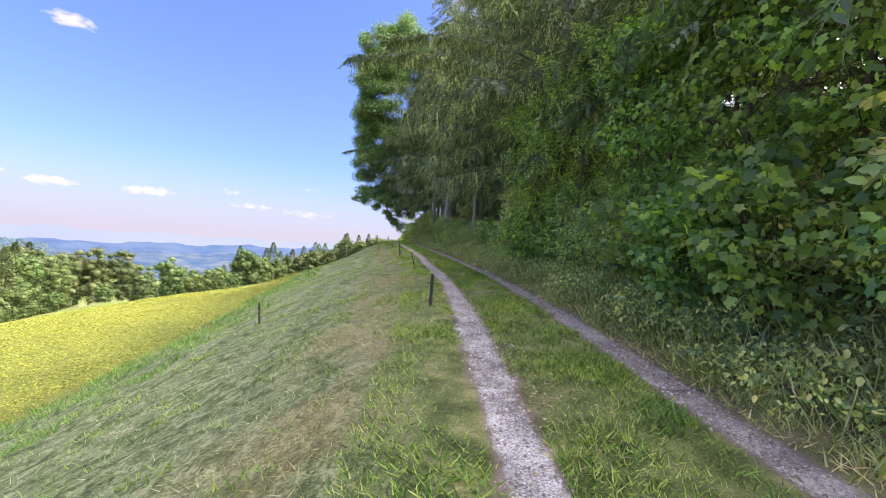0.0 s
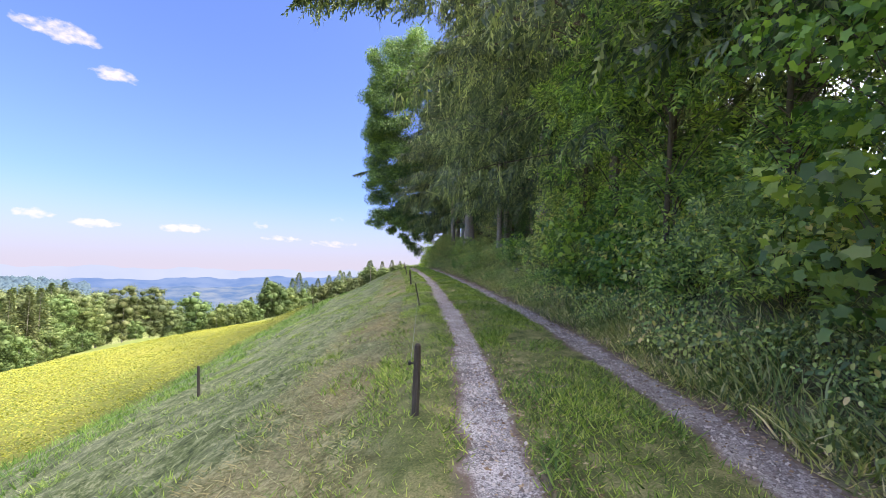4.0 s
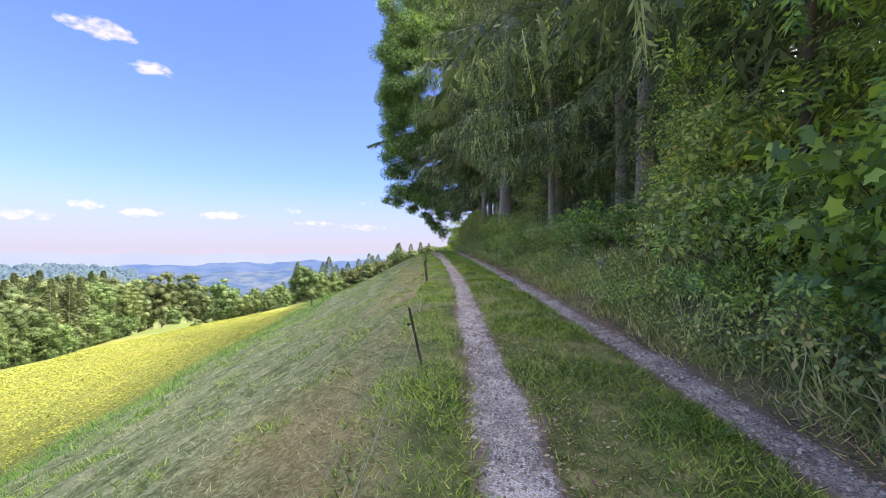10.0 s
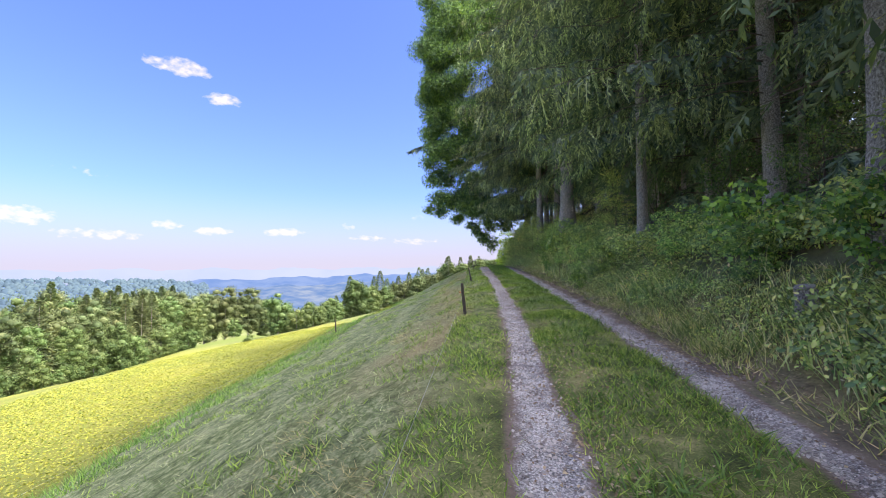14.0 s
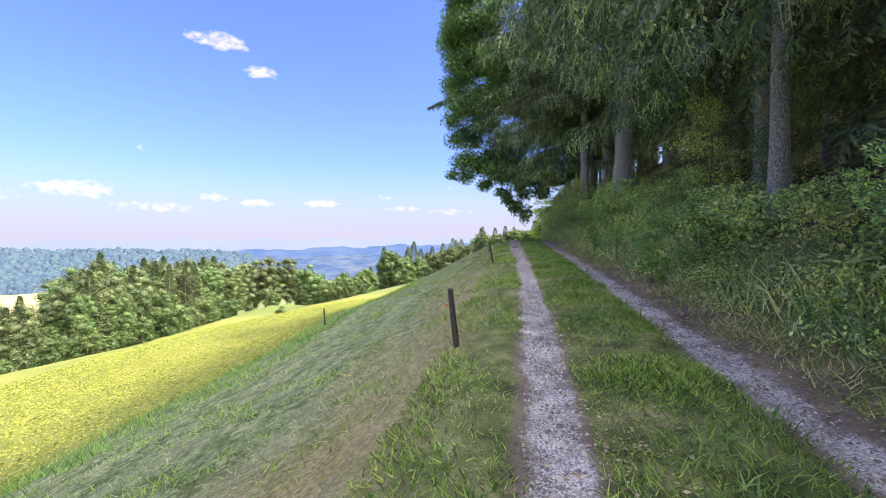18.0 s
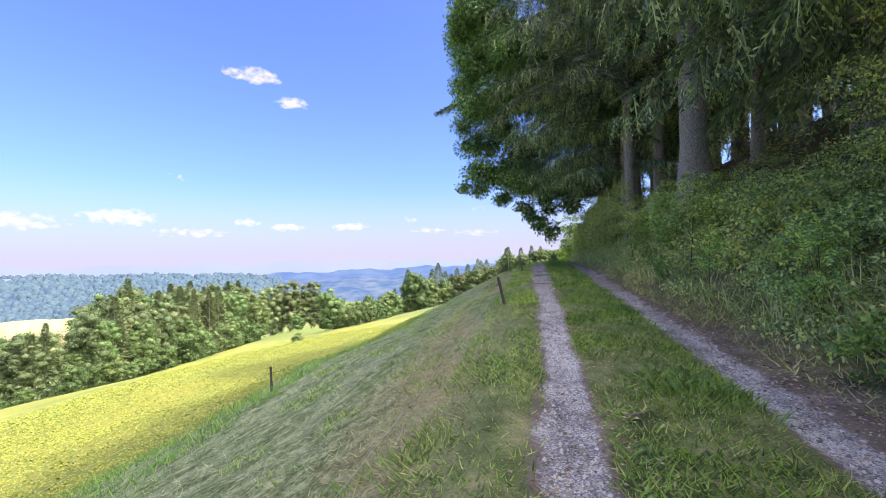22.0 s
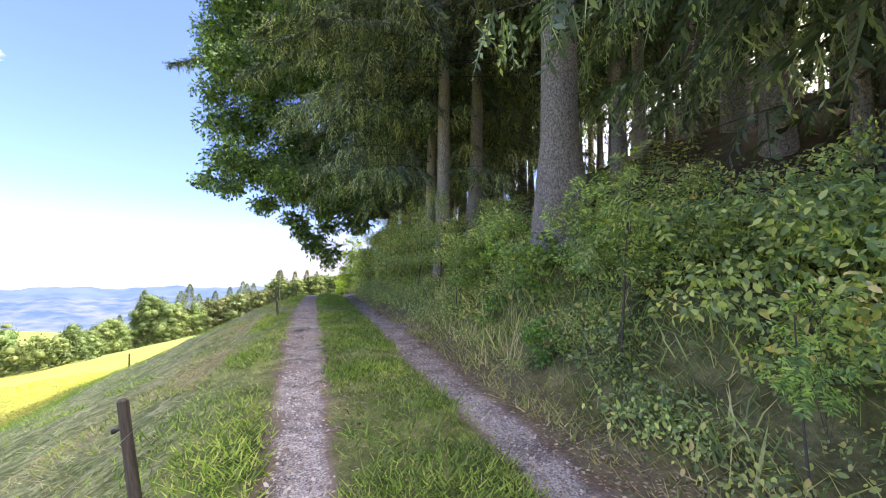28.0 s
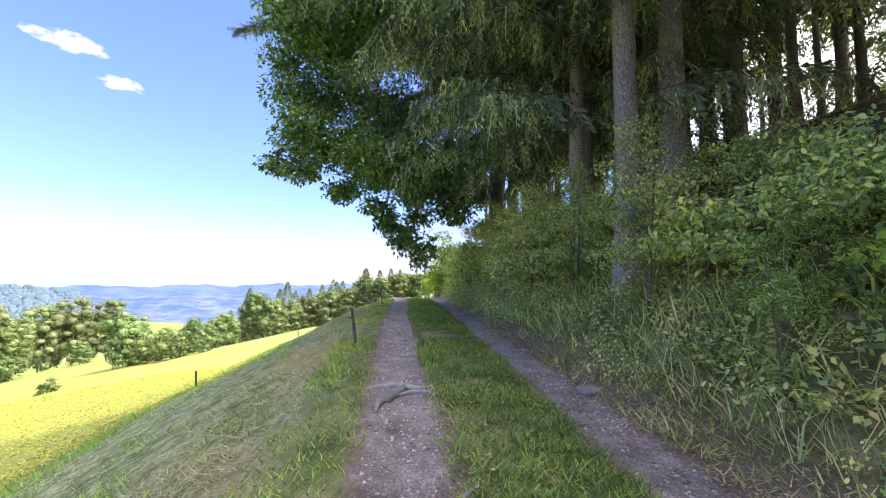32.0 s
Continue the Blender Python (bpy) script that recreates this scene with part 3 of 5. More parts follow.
def field_edge(y):
    return np.interp(y, (6, 20, 36, 46, 60), (FIELD_U + 0.8, FIELD_U - 0.6, FIELD_U + 0.6, FIELD_U + 1.7, FIELD_U + 2.0)) + 0.5 * wave(y * 0, y, 0.35, 11) + 0.25 * wave(y * 0, y, 1.3, 12)


def build_ground():
    us = np.unique(np.round(np.concatenate([np.geomspace(60, 1300, 16) * -1, np.arange(-60, -16, 2.0), np.arange(-16, -11, 0.5), np.arange(-11, -3, 0.25), np.arange(-3, 5, 0.125),
                                            np.arange(5, 16, 0.5), np.arange(16, 60, 4), np.geomspace(60, 900, 10)]), 3))
    ys = np.unique(np.round(np.concatenate([-np.geomspace(20, 400, 8), np.arange(-20, 0, 1.0), np.arange(0, 64, 0.3), np.arange(64, 90, 0.7), np.arange(90, 250, 6), np.geomspace(250, 1300, 20)]), 3))
    U, Y = np.meshgrid(us, ys)
    X = U + centre(Y)
    Z = height(X, Y)
    nu, ny = len(us), len(ys)
    j, i = np.meshgrid(np.arange(ny - 1), np.arange(nu - 1), indexing="ij")
    a = j * nu + i
    f = np.stack([a, a + 1, a + nu + 1, a + nu], -1).reshape(-1, 4)
    me = mesh_np("ground", np.stack([X, Y, Z], -1).reshape(-1, 3), f, [ground_material()], smooth=True)
    fe = field_edge(Y)
    brow = Y - (130 - 0.44 * (X + 40))           # the field ends along this line, meadow beyond
    masks = {
        "track": np.maximum(track_mask(U, Y), 0.3 * step01(U - right_track(Y), 0.05, 0.2) * step01(U - right_track(Y), 0.95, 0.6) * (0.75 + 0.5 * wave(U, Y, 2.2, 51))) * (Y < 90),
        "mown": step01(U, -0.7, -1.3) * step01(U - fe, -0.2, 0.8),
        "dry": 0.6 * step01(U, -0.75, -1.2) * step01(U, -3.4, -1.9) + 0.9 * step01(U - right_track(Y), 0.25, 0.5) * step01(U, 3.1, 2.6),
        "hay": hay_rows(U, Y),
        "field": step01(U - fe, 0.5, -0.6) * (X > -200) * (1 - step01(brow, 0, 5)),
        "meadow": step01(X - 0.35 * (Y - 190), -118, -121) * step01(Y, 182, 190) * (X > -300) + (X < -330) + step01(brow, 1, 7) * (X > -200) * (U < -12),
        "floor": step01(U, 3.6, 4.6),
        "dirt": soft(Y, 38, 46) + (0.25 + 0.4 * step01(Y, 24, 12)) * step01(U, 1.2, 1.4),
        "verge": 0.8 * step01(U - right_track(Y), 0.5, 0.8) * step01(U, 3.9, 3.3),
    }
    for k, v in masks.items():
        at = me.attributes.new(k, "FLOAT", "POINT")
        at.data.foreach_set("value", np.clip(v, 0, 1).astype(np.float32).ravel())
    tagged(new("ground", me), "grassy hillside with a two-track gravel path and a flowering field", "ground", kind="structure")


build_ground()


# ---- distance ----
def ridge(name, dist, az0, az1, tops, depth, mat, label, seed, rough):
    """A long ridge seen across the valley: a sloping sheet with an uneven crest."""
    rs = np.random.RandomState(seed)
    az = np.linspace(az0, az1, 240)
    el = np.interp(az, *zip(*tops))
    jag = sum(np.sin(az * f + rs.uniform(0, 6)) / f ** 0.8 for f in (0.7, 1.6, 3.1, 6.3, 11, 19))
    crest = dist * np.tan(np.radians(el + rough * jag)) + 2
    rows = []
    for k, s in enumerate(np.linspace(0, 1, 8)):
        d = dist - depth * (1 - s)
        z = -220 + (crest + 220) * s ** 0.8
        rows.append(np.stack([np.sin(np.radians(az)) * d, 20 + np.cos(np.radians(az)) * d, z], -1))
    v = np.stack(rows, 0)
    n = len(az)
    j, i = np.meshgrid(np.arange(7), np.arange(n - 1), indexing="ij")
    a = j * n + i
    f = np.stack([a, a + 1, a + n + 1, a + n], -1).reshape(-1, 4)
    tagged(new(name, mesh_np(name, v.reshape(-1, 3), f, [mat], smooth=True)), label, "hills", kind="structure")


# three ridges, each with its share of haze painted in as glowing blue
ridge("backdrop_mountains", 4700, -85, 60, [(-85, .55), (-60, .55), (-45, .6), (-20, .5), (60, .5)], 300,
      haze_glow_mat("hazed_mountains", (0.52, 0.64, 0.93), (0.56, 0.67, 0.94), 0.42, 0.002), "mountain range on the horizon, pale blue with painted haze", 1, 0.10)
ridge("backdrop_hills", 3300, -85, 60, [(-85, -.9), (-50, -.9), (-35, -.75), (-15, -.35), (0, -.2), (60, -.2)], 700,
      haze_glow_mat("hazed_hills", (0.19, 0.34, 0.73), (0.28, 0.43, 0.80), 0.42, 0.006), "wooded hills across the valley, blue with painted haze", 2, 0.09)
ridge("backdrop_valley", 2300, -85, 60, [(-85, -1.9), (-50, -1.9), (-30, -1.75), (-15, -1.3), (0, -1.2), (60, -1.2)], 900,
      haze_glow_mat("hazed_slopes", (0.17, 0.32, 0.67), (0.40, 0.52, 0.74), 0.40, 0.01), "hazy blue valley slopes with fields", 3, 0.12)


ridge("backdrop_hayfield", 660, -80, -40, [(-80, -5.6), (-40, -5.9)], 90, rough_mat("stubble", [(0.3, (0.25, 0.16, 0.075)), (0.7, (0.33, 0.23, 0.12))], 0.03), "tan hay field across the valley", 4, 0.05)
ridge("backdrop_pasture", 760, -80, -40, [(-80, -4.4), (-40, -4.6)], 70, rough_mat("pasture", [(0.3, (0.15, 0.2, 0.06)), (0.5, (0.24, 0.25, 0.09)), (0.7, (0.3, 0.24, 0.11))], 0.02), "pale green pasture across the valley", 5, 0.05)


def hazed_hill_wood():
    """The wooded hill across the valley: a sheet of small rounded crowns."""
    rs = np.random.RandomState(9)
    n = 4200
    deg, s = rs.uniform(-82, -38, n), rs.rand(n) ** 0.8
    az = np.radians(deg)
    d = 790 + 260 * s
    top = np.interp(deg, [-82, -58, -46, -38], [0.25, 0.15, -0.1, -0.7])
    el = -4.6 + (top + 4.3) * s + 0.12 * np.sin(az * 40)
    P = np.stack([np.sin(az) * d, 20 + np.cos(az) * d, 2 + d * np.tan(np.radians(el)) - 4], -1)
    tv = [(math.cos(t * 1.2566), math.sin(t * 1.2566), 0) for t in range(5)] + [(0.75 * math.cos(t * 1.2566 + .6), 0.75 * math.sin(t * 1.2566 + .6), 0.75) for t in range(5)] + [(0, 0, 1.2)]
    tf = []
    for t in range(5):
        tf += [(t, (t + 1) % 5, 5 + t), ((t + 1) % 5, 5 + (t + 1) % 5, 5 + t), (5 + t, 5 + (t + 1) % 5, 10)]
    ang = rs.uniform(0, 6.283, n)
    Rm = frames_from(np.stack([np.cos(ang), np.sin(ang), ang * 0], -1), np.tile([[0, 0, 1.0]], (n, 1)), ang * 0)
    # blue-grey crowns: the haze of the distance is put into their colour
    mat = leaf_mat("hazed_hill_wood", [(0.1, (0.05, 0.078, 0.105)), (0.9, (0.075, 0.11, 0.125))], 0.0, 0.9, spec=0.0)
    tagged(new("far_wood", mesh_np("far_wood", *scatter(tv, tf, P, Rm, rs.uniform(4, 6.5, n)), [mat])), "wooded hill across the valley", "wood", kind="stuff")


hazed_hill_wood()


# ---- trees ----
def spruce_mesh(seed, H, base, reach, twigs, girth=0.0088, gap=0.5, dense=1.0, curtain=0.0, extra=()):
    """Trunk and crown of a spruce H tall, its boughs starting at base, reaching so far out."""
    rs = np.random.RandomState(seed)
    zs = np.linspace(-0.6, H, 14)
    r0 = girth * H
    flare = 1 + 0.7 * np.exp(-np.maximum(zs, 0) / 0.5)
    rad = r0 * (1 - zs.clip(0) / H) ** 0.85 * flare + 0.01
    sway = np.stack([0.05 * np.sin(zs * 0.3 + seed), 0.05 * np.cos(zs * 0.23 + seed), zs], -1)
    trunk = tube(sway, rad, 12, 0.05, seed)
    limbs, P, D, S = [], [], [], []
    PS, SS = [], []
    for z0, tip in extra:
        s = np.linspace(0, 1, 7)
        tip = np.array(tip, float)
        pts = np.stack([tip[0] * s, tip[1] * s, z0 + (tip[2] - z0) * s + 0.1 * np.hypot(tip[0], tip[1]) * np.sin(s * np.pi)], -1)
        limbs.append(tube(pts, 0.06 * (1 - 0.9 * s), 5))
        n = int(32 * np.hypot(tip[0], tip[1]))
        w = rs.uniform(0.25, 1, n) ** 0.8
        p = np.stack([np.interp(w, s, pts[:, c]) for c in range(3)], -1)
        fwd = tip / np.linalg.norm(tip) * [1, 1, 0]
        lat = np.array([-fwd[1], fwd[0], 0])
        side = np.where(rs.rand(n) < 0.5, -1, 1)
        sp = rs.uniform(0, 1.1, n) * (1.08 - w)
        P.append(p + lat * (side * sp)[:, None] - np.array([0, 0, .3]) * sp[:, None])
        m = int(22 * np.hypot(tip[0], tip[1]))
        w = rs.uniform(0.25, 1, m) ** 0.8
        PS.append(np.stack([np.interp(w, s, pts[:, c]) for c in range(3)], -1) + lat * (rs.uniform(-.5, .5, m) * (1.1 - w))[:, None]); SS.append(rs.uniform(0.3, 0.8, m))
        D.append(fwd * 0.7 + lat * (side * rs.uniform(.1, .8, n))[:, None] - np.array([0, 0, 1]) * rs.uniform(0.1, 1.2, n)[:, None]); S.append(rs.uniform(.3, .65, n))
    z = base
    while z < H - 0.3:
        rel = (z - base) / (H - base)
        for k in range(rs.randint(4, 6)):
            a = rs.uniform(0, 6.283)
            L = reach * (1 - rel) ** 0.75 * rs.uniform(0.55, 1.15) * (0.75 + 0.25 * min(1, rel * 6)) + 0.25
            up = 0.25 + 0.5 * rel
            s = np.linspace(0, 1, 4 if curtain else 3)
            out = L * s
            dz = up * out * 0.6 - (0.42 - 0.25 * rel) * out * s + 0.08 * L * s ** 4
            bend = 0.12 * L * s * s * rs.uniform(-1, 1)
            pts = np.stack([np.cos(a) * out - np.sin(a) * bend, np.sin(a) * out + np.cos(a) * bend, z + rs.uniform(-.2, .2) + dz], -1)
            limbs.append(tube(pts, 0.028 * (1 - s * 0.85) * (0.5 + L / reach * 0.6), 3))
            high = z > 13 and twigs >= 2
            n = int(twigs * L * dense * (0.5 if high else 1.0)) + 3
            w = rs.uniform(0.12, 1, n) ** 0.75
            side = np.where(rs.rand(n) < 0.5, -1, 1)
            p = np.stack([np.interp(w, s, pts[:, c]) for c in range(3)], -1)
            fwd = np.array([np.cos(a), np.sin(a), 0])
            lat = np.array([-np.sin(a), np.cos(a), 0])
            sp = rs.uniform(0, 0.55, n) * L * 0.35 * (1.15 - w)
            p = p + lat * (side * sp)[:, None] - np.array([0, 0, 1]) * (sp * 0.35)[:, None]
            hang = rs.uniform(0.25, 1.5, n) * (1 - 0.6 * rel)
            d = fwd * rs.uniform(0.2, 0.8, n)[:, None] + lat * (side * rs.uniform(0.1, 0.7, n))[:, None] - np.array([0, 0, 1]) * hang[:, None]
            P.append(p); D.append(d); S.append(rs.uniform(0.5, 1.1, n) * (0.7 + 0.3 * (1 - rel)) * (1.6 if twigs < 2 else 1.4 if high else 1.0))
            if curtain:
                m = int(curtain * L * (0.5 if high else 1.0)) + 1
                w = rs.uniform(0.2, 1, m) ** 0.8
                q = np.stack([np.interp(w, s, pts[:, c]) for c in range(3)], -1)
                PS.append(q + lat * (rs.uniform(-.4, .4, m) * L * 0.35 * (1.15 - w))[:, None] - np.array([0, 0, .1])); SS.append(rs.uniform(0.3, 1.05, m) * (1 - 0.5 * rel))
        z += gap * rs.uniform(0.8, 1.25)
    P, D, S = np.concatenate(P), np.concatenate(D), np.concatenate(S)
    R = frames_from(D, np.tile([[0, 0, 1.0]], (len(P), 1)) + rs.uniform(-.3, .3, (len(P), 3)), rs.uniform(-0.8, 0.8, len(P)))
    crown = scatter(*SPRAY, P, R, S)
    index = None
    if PS:
        PS, SS = np.concatenate(PS), np.concatenate(SS)
        D = np.array([0, 0, -1.0]) + rs.normal(0, .3, PS.shape)
        hung = scatter(*STRAND, PS, frames_from(D, rs.normal(size=PS.shape) * [1, 1, .1], rs.uniform(-3, 3, len(PS))), SS)
        index = np.repeat([0, 1], [len(crown[1]), len(hung[1])])
        crown = join([crown, hung])
    return mesh_np("trunk", *trunk, [MAT["bark"]], smooth=True), mesh_np("branchwork", *join(limbs), [MAT["twig"]], smooth=True), mesh_np("crown", *crown, [MAT["spruce"], MAT["hanging"]], index)


def place(x, y, sink=0.0, turn=0.0, size=1.0, lean=(0, 0)):
    return pose(x, y, float(height(x, y)) - sink, lean[0], lean[1], turn) @ Matrix.Scale(size, 4)


def put_copies(proto, spots):
    """The first spot takes the prototype itself, the others its copies."""
    for k, m in enumerate(spots):
        loc, rot, sc = m.decompose()
        if k == 0:
            proto.matrix_basis = m
        else:
            ob = copy_thing(proto, Matrix.LocRotScale(loc, rot, None))
            ob.scale = sc


def spruce(label, group, spots, *shape):
    t, l, c = spruce_mesh(*shape)
    e = thing("spruce_tree", label, "tree", group)
    part("trunk", t, e); tagged(part("branchwork", l, e), kind="stuff"); part("crown", c, e)
    put_copies(e, spots)


R = random.Random(5)


def at_u(u, y):
    return u + float(centre(y)), y


def spots(list_uy, lo=0.9, hi=1.1, turn=180):
    return [place(*at_u(u, y), 0.05, R.uniform(-turn, turn), R.uniform(lo, hi)) for u, y in list_uy]


# the spruce at y -3 is out of view, added to shade the start
spruce("tall spruce with drooping boughs down to the bushes", "spruces along the wood's edge",
       spots([(5.6, 10), (5.6, -3), (6.2, 13)]), 11, 25, 2.6, 5.2, 3.8, 0.0088, 0.62, 1.0, 3)
# the one at y 0.5 is likewise unseen, added so the first stretch darkens
spruce("tall spruce with low shaggy boughs at the wood's edge", "spruces along the wood's edge",
       spots([(6.4, 0.5), (5.8, 7), (5.8, 14.5), (5.8, 22)]), 12, 23, 3.6, 5.2, 3.8, 0.0088, 0.62, 1.0, 3)
spruce("tall spruce with a bare grey trunk below hanging boughs", "spruces along the wood's edge",
       [place(5.2, 25.4, 0.05, 40, 0.95), place(4.35, 48.9, 0.05, 80, 1.0)]
       + spots([(7.0, 54)]), 13, 25, 6.6, 5.2, 5.0, 0.0088, 0.58, 1.0, 8)
spruce("spruce with a bare grey trunk and long boughs over the path", "spruces along the wood's edge", [place(3.1, 48.3, 0.05, 0, 0.95)], 22, 25, 6.2, 7.2, 5.0, 0.0088, 0.55, 1.0, 9,
       [(7.4, (-5.4, -0.6, 6.3)), (7.0, (-4.0, -3.0, 5.6)), (7.6, (-2.4, -4.4, 6.2)), (8.6, (-6.2, 1.4, 7.6)), (6.8, (-3.2, -1.6, 5.0)), (8.4, (-0.6, -4.8, 7.2))])
spruce("slim spruce with a grey trunk on the bank", "spruces along the wood's edge", [place(4.82, 33.2, 0.05, 130, 1.0)], 20, 22, 5.2, 6.4, 3.4, 0.0068, 0.55, 1.0, 6)
spruce("spruce whose low boughs hang down like curtains", "spruces along the wood's edge",
       [place(*at_u(u, y), 0.05, a, k) for u, y, a, k in ((4.9, 52.2, 20, 0.95), (4.6, 55.6, 140, 1.0), (5.8, 29.4, 250, 0.9), (6.2, 39.4, 80, 0.95), (5.7, 36.0, 310, 1.0), (4.2, 51.0, 200, 0.9))], 21, 24, 3.4, 6.8, 4.4, 0.0085, 0.58, 1.0, 9)
spruce("great spruce with a thick grey trunk beside the path", "spruces along the wood's edge", [place(4.15, 43.3, 0.05, 10, 1.0)], 17, 30, 8.0, 6.6, 3.4, 0.0125, 0.58, 1.0, 6)
spruce("tall spruce with one long bough reaching over the path", "spruces along the wood's edge", [place(5.3, 18.9, 0.05, 0, 1.0)], 18, 26, 3.0, 7.0, 3.4, 0.0088, 0.55, 1.0, 4,
       [(5.2, (-7.9, -3.0, 5.0)), (6.4, (-7.0, -1.6, 6.4)), (5.0, (-5.2, -2.2, 4.4))])
spruce("tall spruce with long boughs reaching over the path", "spruces along the wood's edge", [place(3.6, 59.6, 0.05, 0, 1.0)], 19, 27, 5.0, 6.0, 4, 0.0088, 0.58, 1.0, 6,
       [(9.6, (-12.0, -1.1, 8.9)), (9.0, (-8.0, -2.4, 8.4)), (7.2, (-5.5, -2.8, 5.0)), (6.4, (-5.0, -3.5, 3.9))])
spruce("dark spruce deeper in the wood with a bare lower trunk", "spruces inside the wood",
       spots([(9 + R.uniform(-1.2, 1.2), y + R.uniform(-1, 1)) for y in np.arange(7, 72, 6.5)] + [(13.5 + R.uniform(-1.5, 1.5), y + R.uniform(-1.5, 1.5)) for y in np.arange(5, 72, 7.5)]
             + [(18 + R.uniform(-1.5, 1.5), y + R.uniform(-1.5, 1.5)) for y in np.arange(6, 74, 9)]
             + [(8 + 2.6 * (k % 5) + R.uniform(-1, 1), 41 + 2.7 * k + R.uniform(-1, 1)) for k in range(15)], 0.85, 1.1), 14, 24, 5.5, 3.4, 1.3, 0.0075, 0.95)
spruce("young spruce with dense low boughs under the tall trees", "young spruces in the wood",
       spots([(6.3, 26.4), (6.9, 30.2), (6.6, 33.6), (7.3, 36.6), (6.4, 22.8), (7.2, 40.4), (8.8, 34.6), (9.2, 31.2), (8.2, 5.6), (7.4, 8.4), (11.6, 9), (10.8, 13.4), (12.4, 16.8), (11, 19.6), (13, 11), (8.6, 12.4), (7.8, 16.6), (8.4, 20.4), (7.6, 24.6), (8.6, 28), (8.0, 31.6), (10.6, 23), (11.4, 33), (9.6, 38), (16.5, 29), (18, 36), (17, 42), (19, 47), (16.5, 52), (17.5, 50.5), (16, 46), (18, 54), (15.4, 58), (19, 57), (20, 50), (21.5, 54), (22, 60), (21, 31), (10, 45.5), (12.5, 42)], 0.8, 1.15), 15, 11, 0.7, 2.5, 3.0, 0.0085, 0.6)
spruce("slim dark spruce trunk in the dense stand on the bank", "spruces inside the wood",
       spots([(6.6 + 2.5 * (k % 6) + R.uniform(-.9, .9), 44.5 + 1.0 * k + R.uniform(-1.2, 1.2)) for k in range(36)] + [(7.5 + 3 * (k % 4) + R.uniform(-1, 1), 28 + 1.9 * k) for k in range(9)] + [(8.6, 43), (11, 46), (12.5, 43.5), (14, 47), (10, 40.5), (13, 40), (16, 45), (9.6, 48), (18, 48), (15, 51), (10.4, 51.6), (12.4, 54), (13.4, 56.6), (16, 56), (7.4, 25.5), (8.5, 27.4), (9, 22.6)], 0.85, 1.1), 16, 22, 5.5, 2.7, 1.2, 0.0066, 1.1)


def crown_points(rs, n, centre_, radii, shell=0.55):
    d = rs.normal(size=(n, 3)); d /= np.linalg.norm(d, axis=1)[:, None]
    r = shell + (1 - shell) * rs.rand(n) ** 0.6
    return np.array(centre_) + d * r[:, None] * np.array(radii), d


def leafy_mesh(seed, lumps, leaf, size, count, mat, droop=0.5, name="crown", heart=0.0, face=(0, 0, 1.0), out=0.7, stray=0.0, firm=0.5, loose=0.6, inner=0):
    """Leaves set through a group of uneven lumps: (centre, radii) each."""
    rs = np.random.RandomState(seed)
    P, D = [], []
    vol = np.array([l[1][0] * l[1][1] * l[1][2] for l in lumps]) ** 0.67
    for (c, r), v in zip(lumps, vol / vol.sum()):
        n = max(6, int(count * v))
        p, d = crown_points(rs, n, c, r, 0.45)
        P.append(p); D.append(d)
    P, D = np.concatenate(P), np.concatenate(D)
    P = P + rs.normal(size=P.shape) * (0.05 * size * 4 + stray)
    dirs = D * out + rs.normal(size=D.shape) * 0.55 - np.array([0, 0, droop])
    Rm = frames_from(dirs, D * firm + np.array(face) + rs.normal(size=D.shape) * loose, rs.uniform(-.5, .5, len(P)))
    body = scatter(*leaf, P, Rm, size * rs.uniform(0.6, 1.25, len(P)))
    if inner:                                    # broad shaded leaves deep in each lump
        Q = np.concatenate([crown_points(rs, max(4, int(inner * v)), c, np.array(r) * 0.62, 0.2)[0] for (c, r), v in zip(lumps, vol / vol.sum())])
        Rq = frames_from(rs.normal(size=Q.shape), rs.normal(size=Q.shape), rs.uniform(-.5, .5, len(Q)))
        body = join([scatter(*leaf, Q, Rq, size * rs.uniform(1.6, 2.6, len(Q))), body])
    if heart:
        body = join([hearts(lumps, heart), body])
    return mesh_np(name, *body, [mat])


ICO = bmesh.new()
bmesh.ops.create_icosphere(ICO, subdivisions=1, radius=1)
ICO_V, ICO_F = [tuple(v.co) for v in ICO.verts], [tuple(v.index for v in f.verts) for f in ICO.faces]
ICO.free()


def hearts(lumps, k):
    """The dense inner twigs and leaves of each lump, as one rough body."""
    rs = np.random.RandomState(len(lumps))
    out = []
    for c, r in lumps:
        v = np.array(ICO_V) * (np.array(r) * k) * rs.uniform(0.75, 1.15, (len(ICO_V), 1)) + np.array(c)
        out.append((v, np.array(ICO_F)))
    return join(out)


def lumps_in(rs, n, centre_, radii, lo, hi, flat=0.6):
    p, _ = crown_points(rs, n, centre_, radii, 0.35)
    out = []
    for c in p:
        r = rs.uniform(lo, hi)
        out.append((c, (r * rs.uniform(.8, 1.3), r * rs.uniform(.8, 1.3), r * flat * rs.uniform(.7, 1.2))))
    return out


TO_LIGHT = (-0.7, -0.25, 0.85)                    # leaves of the hedge turn to the open side


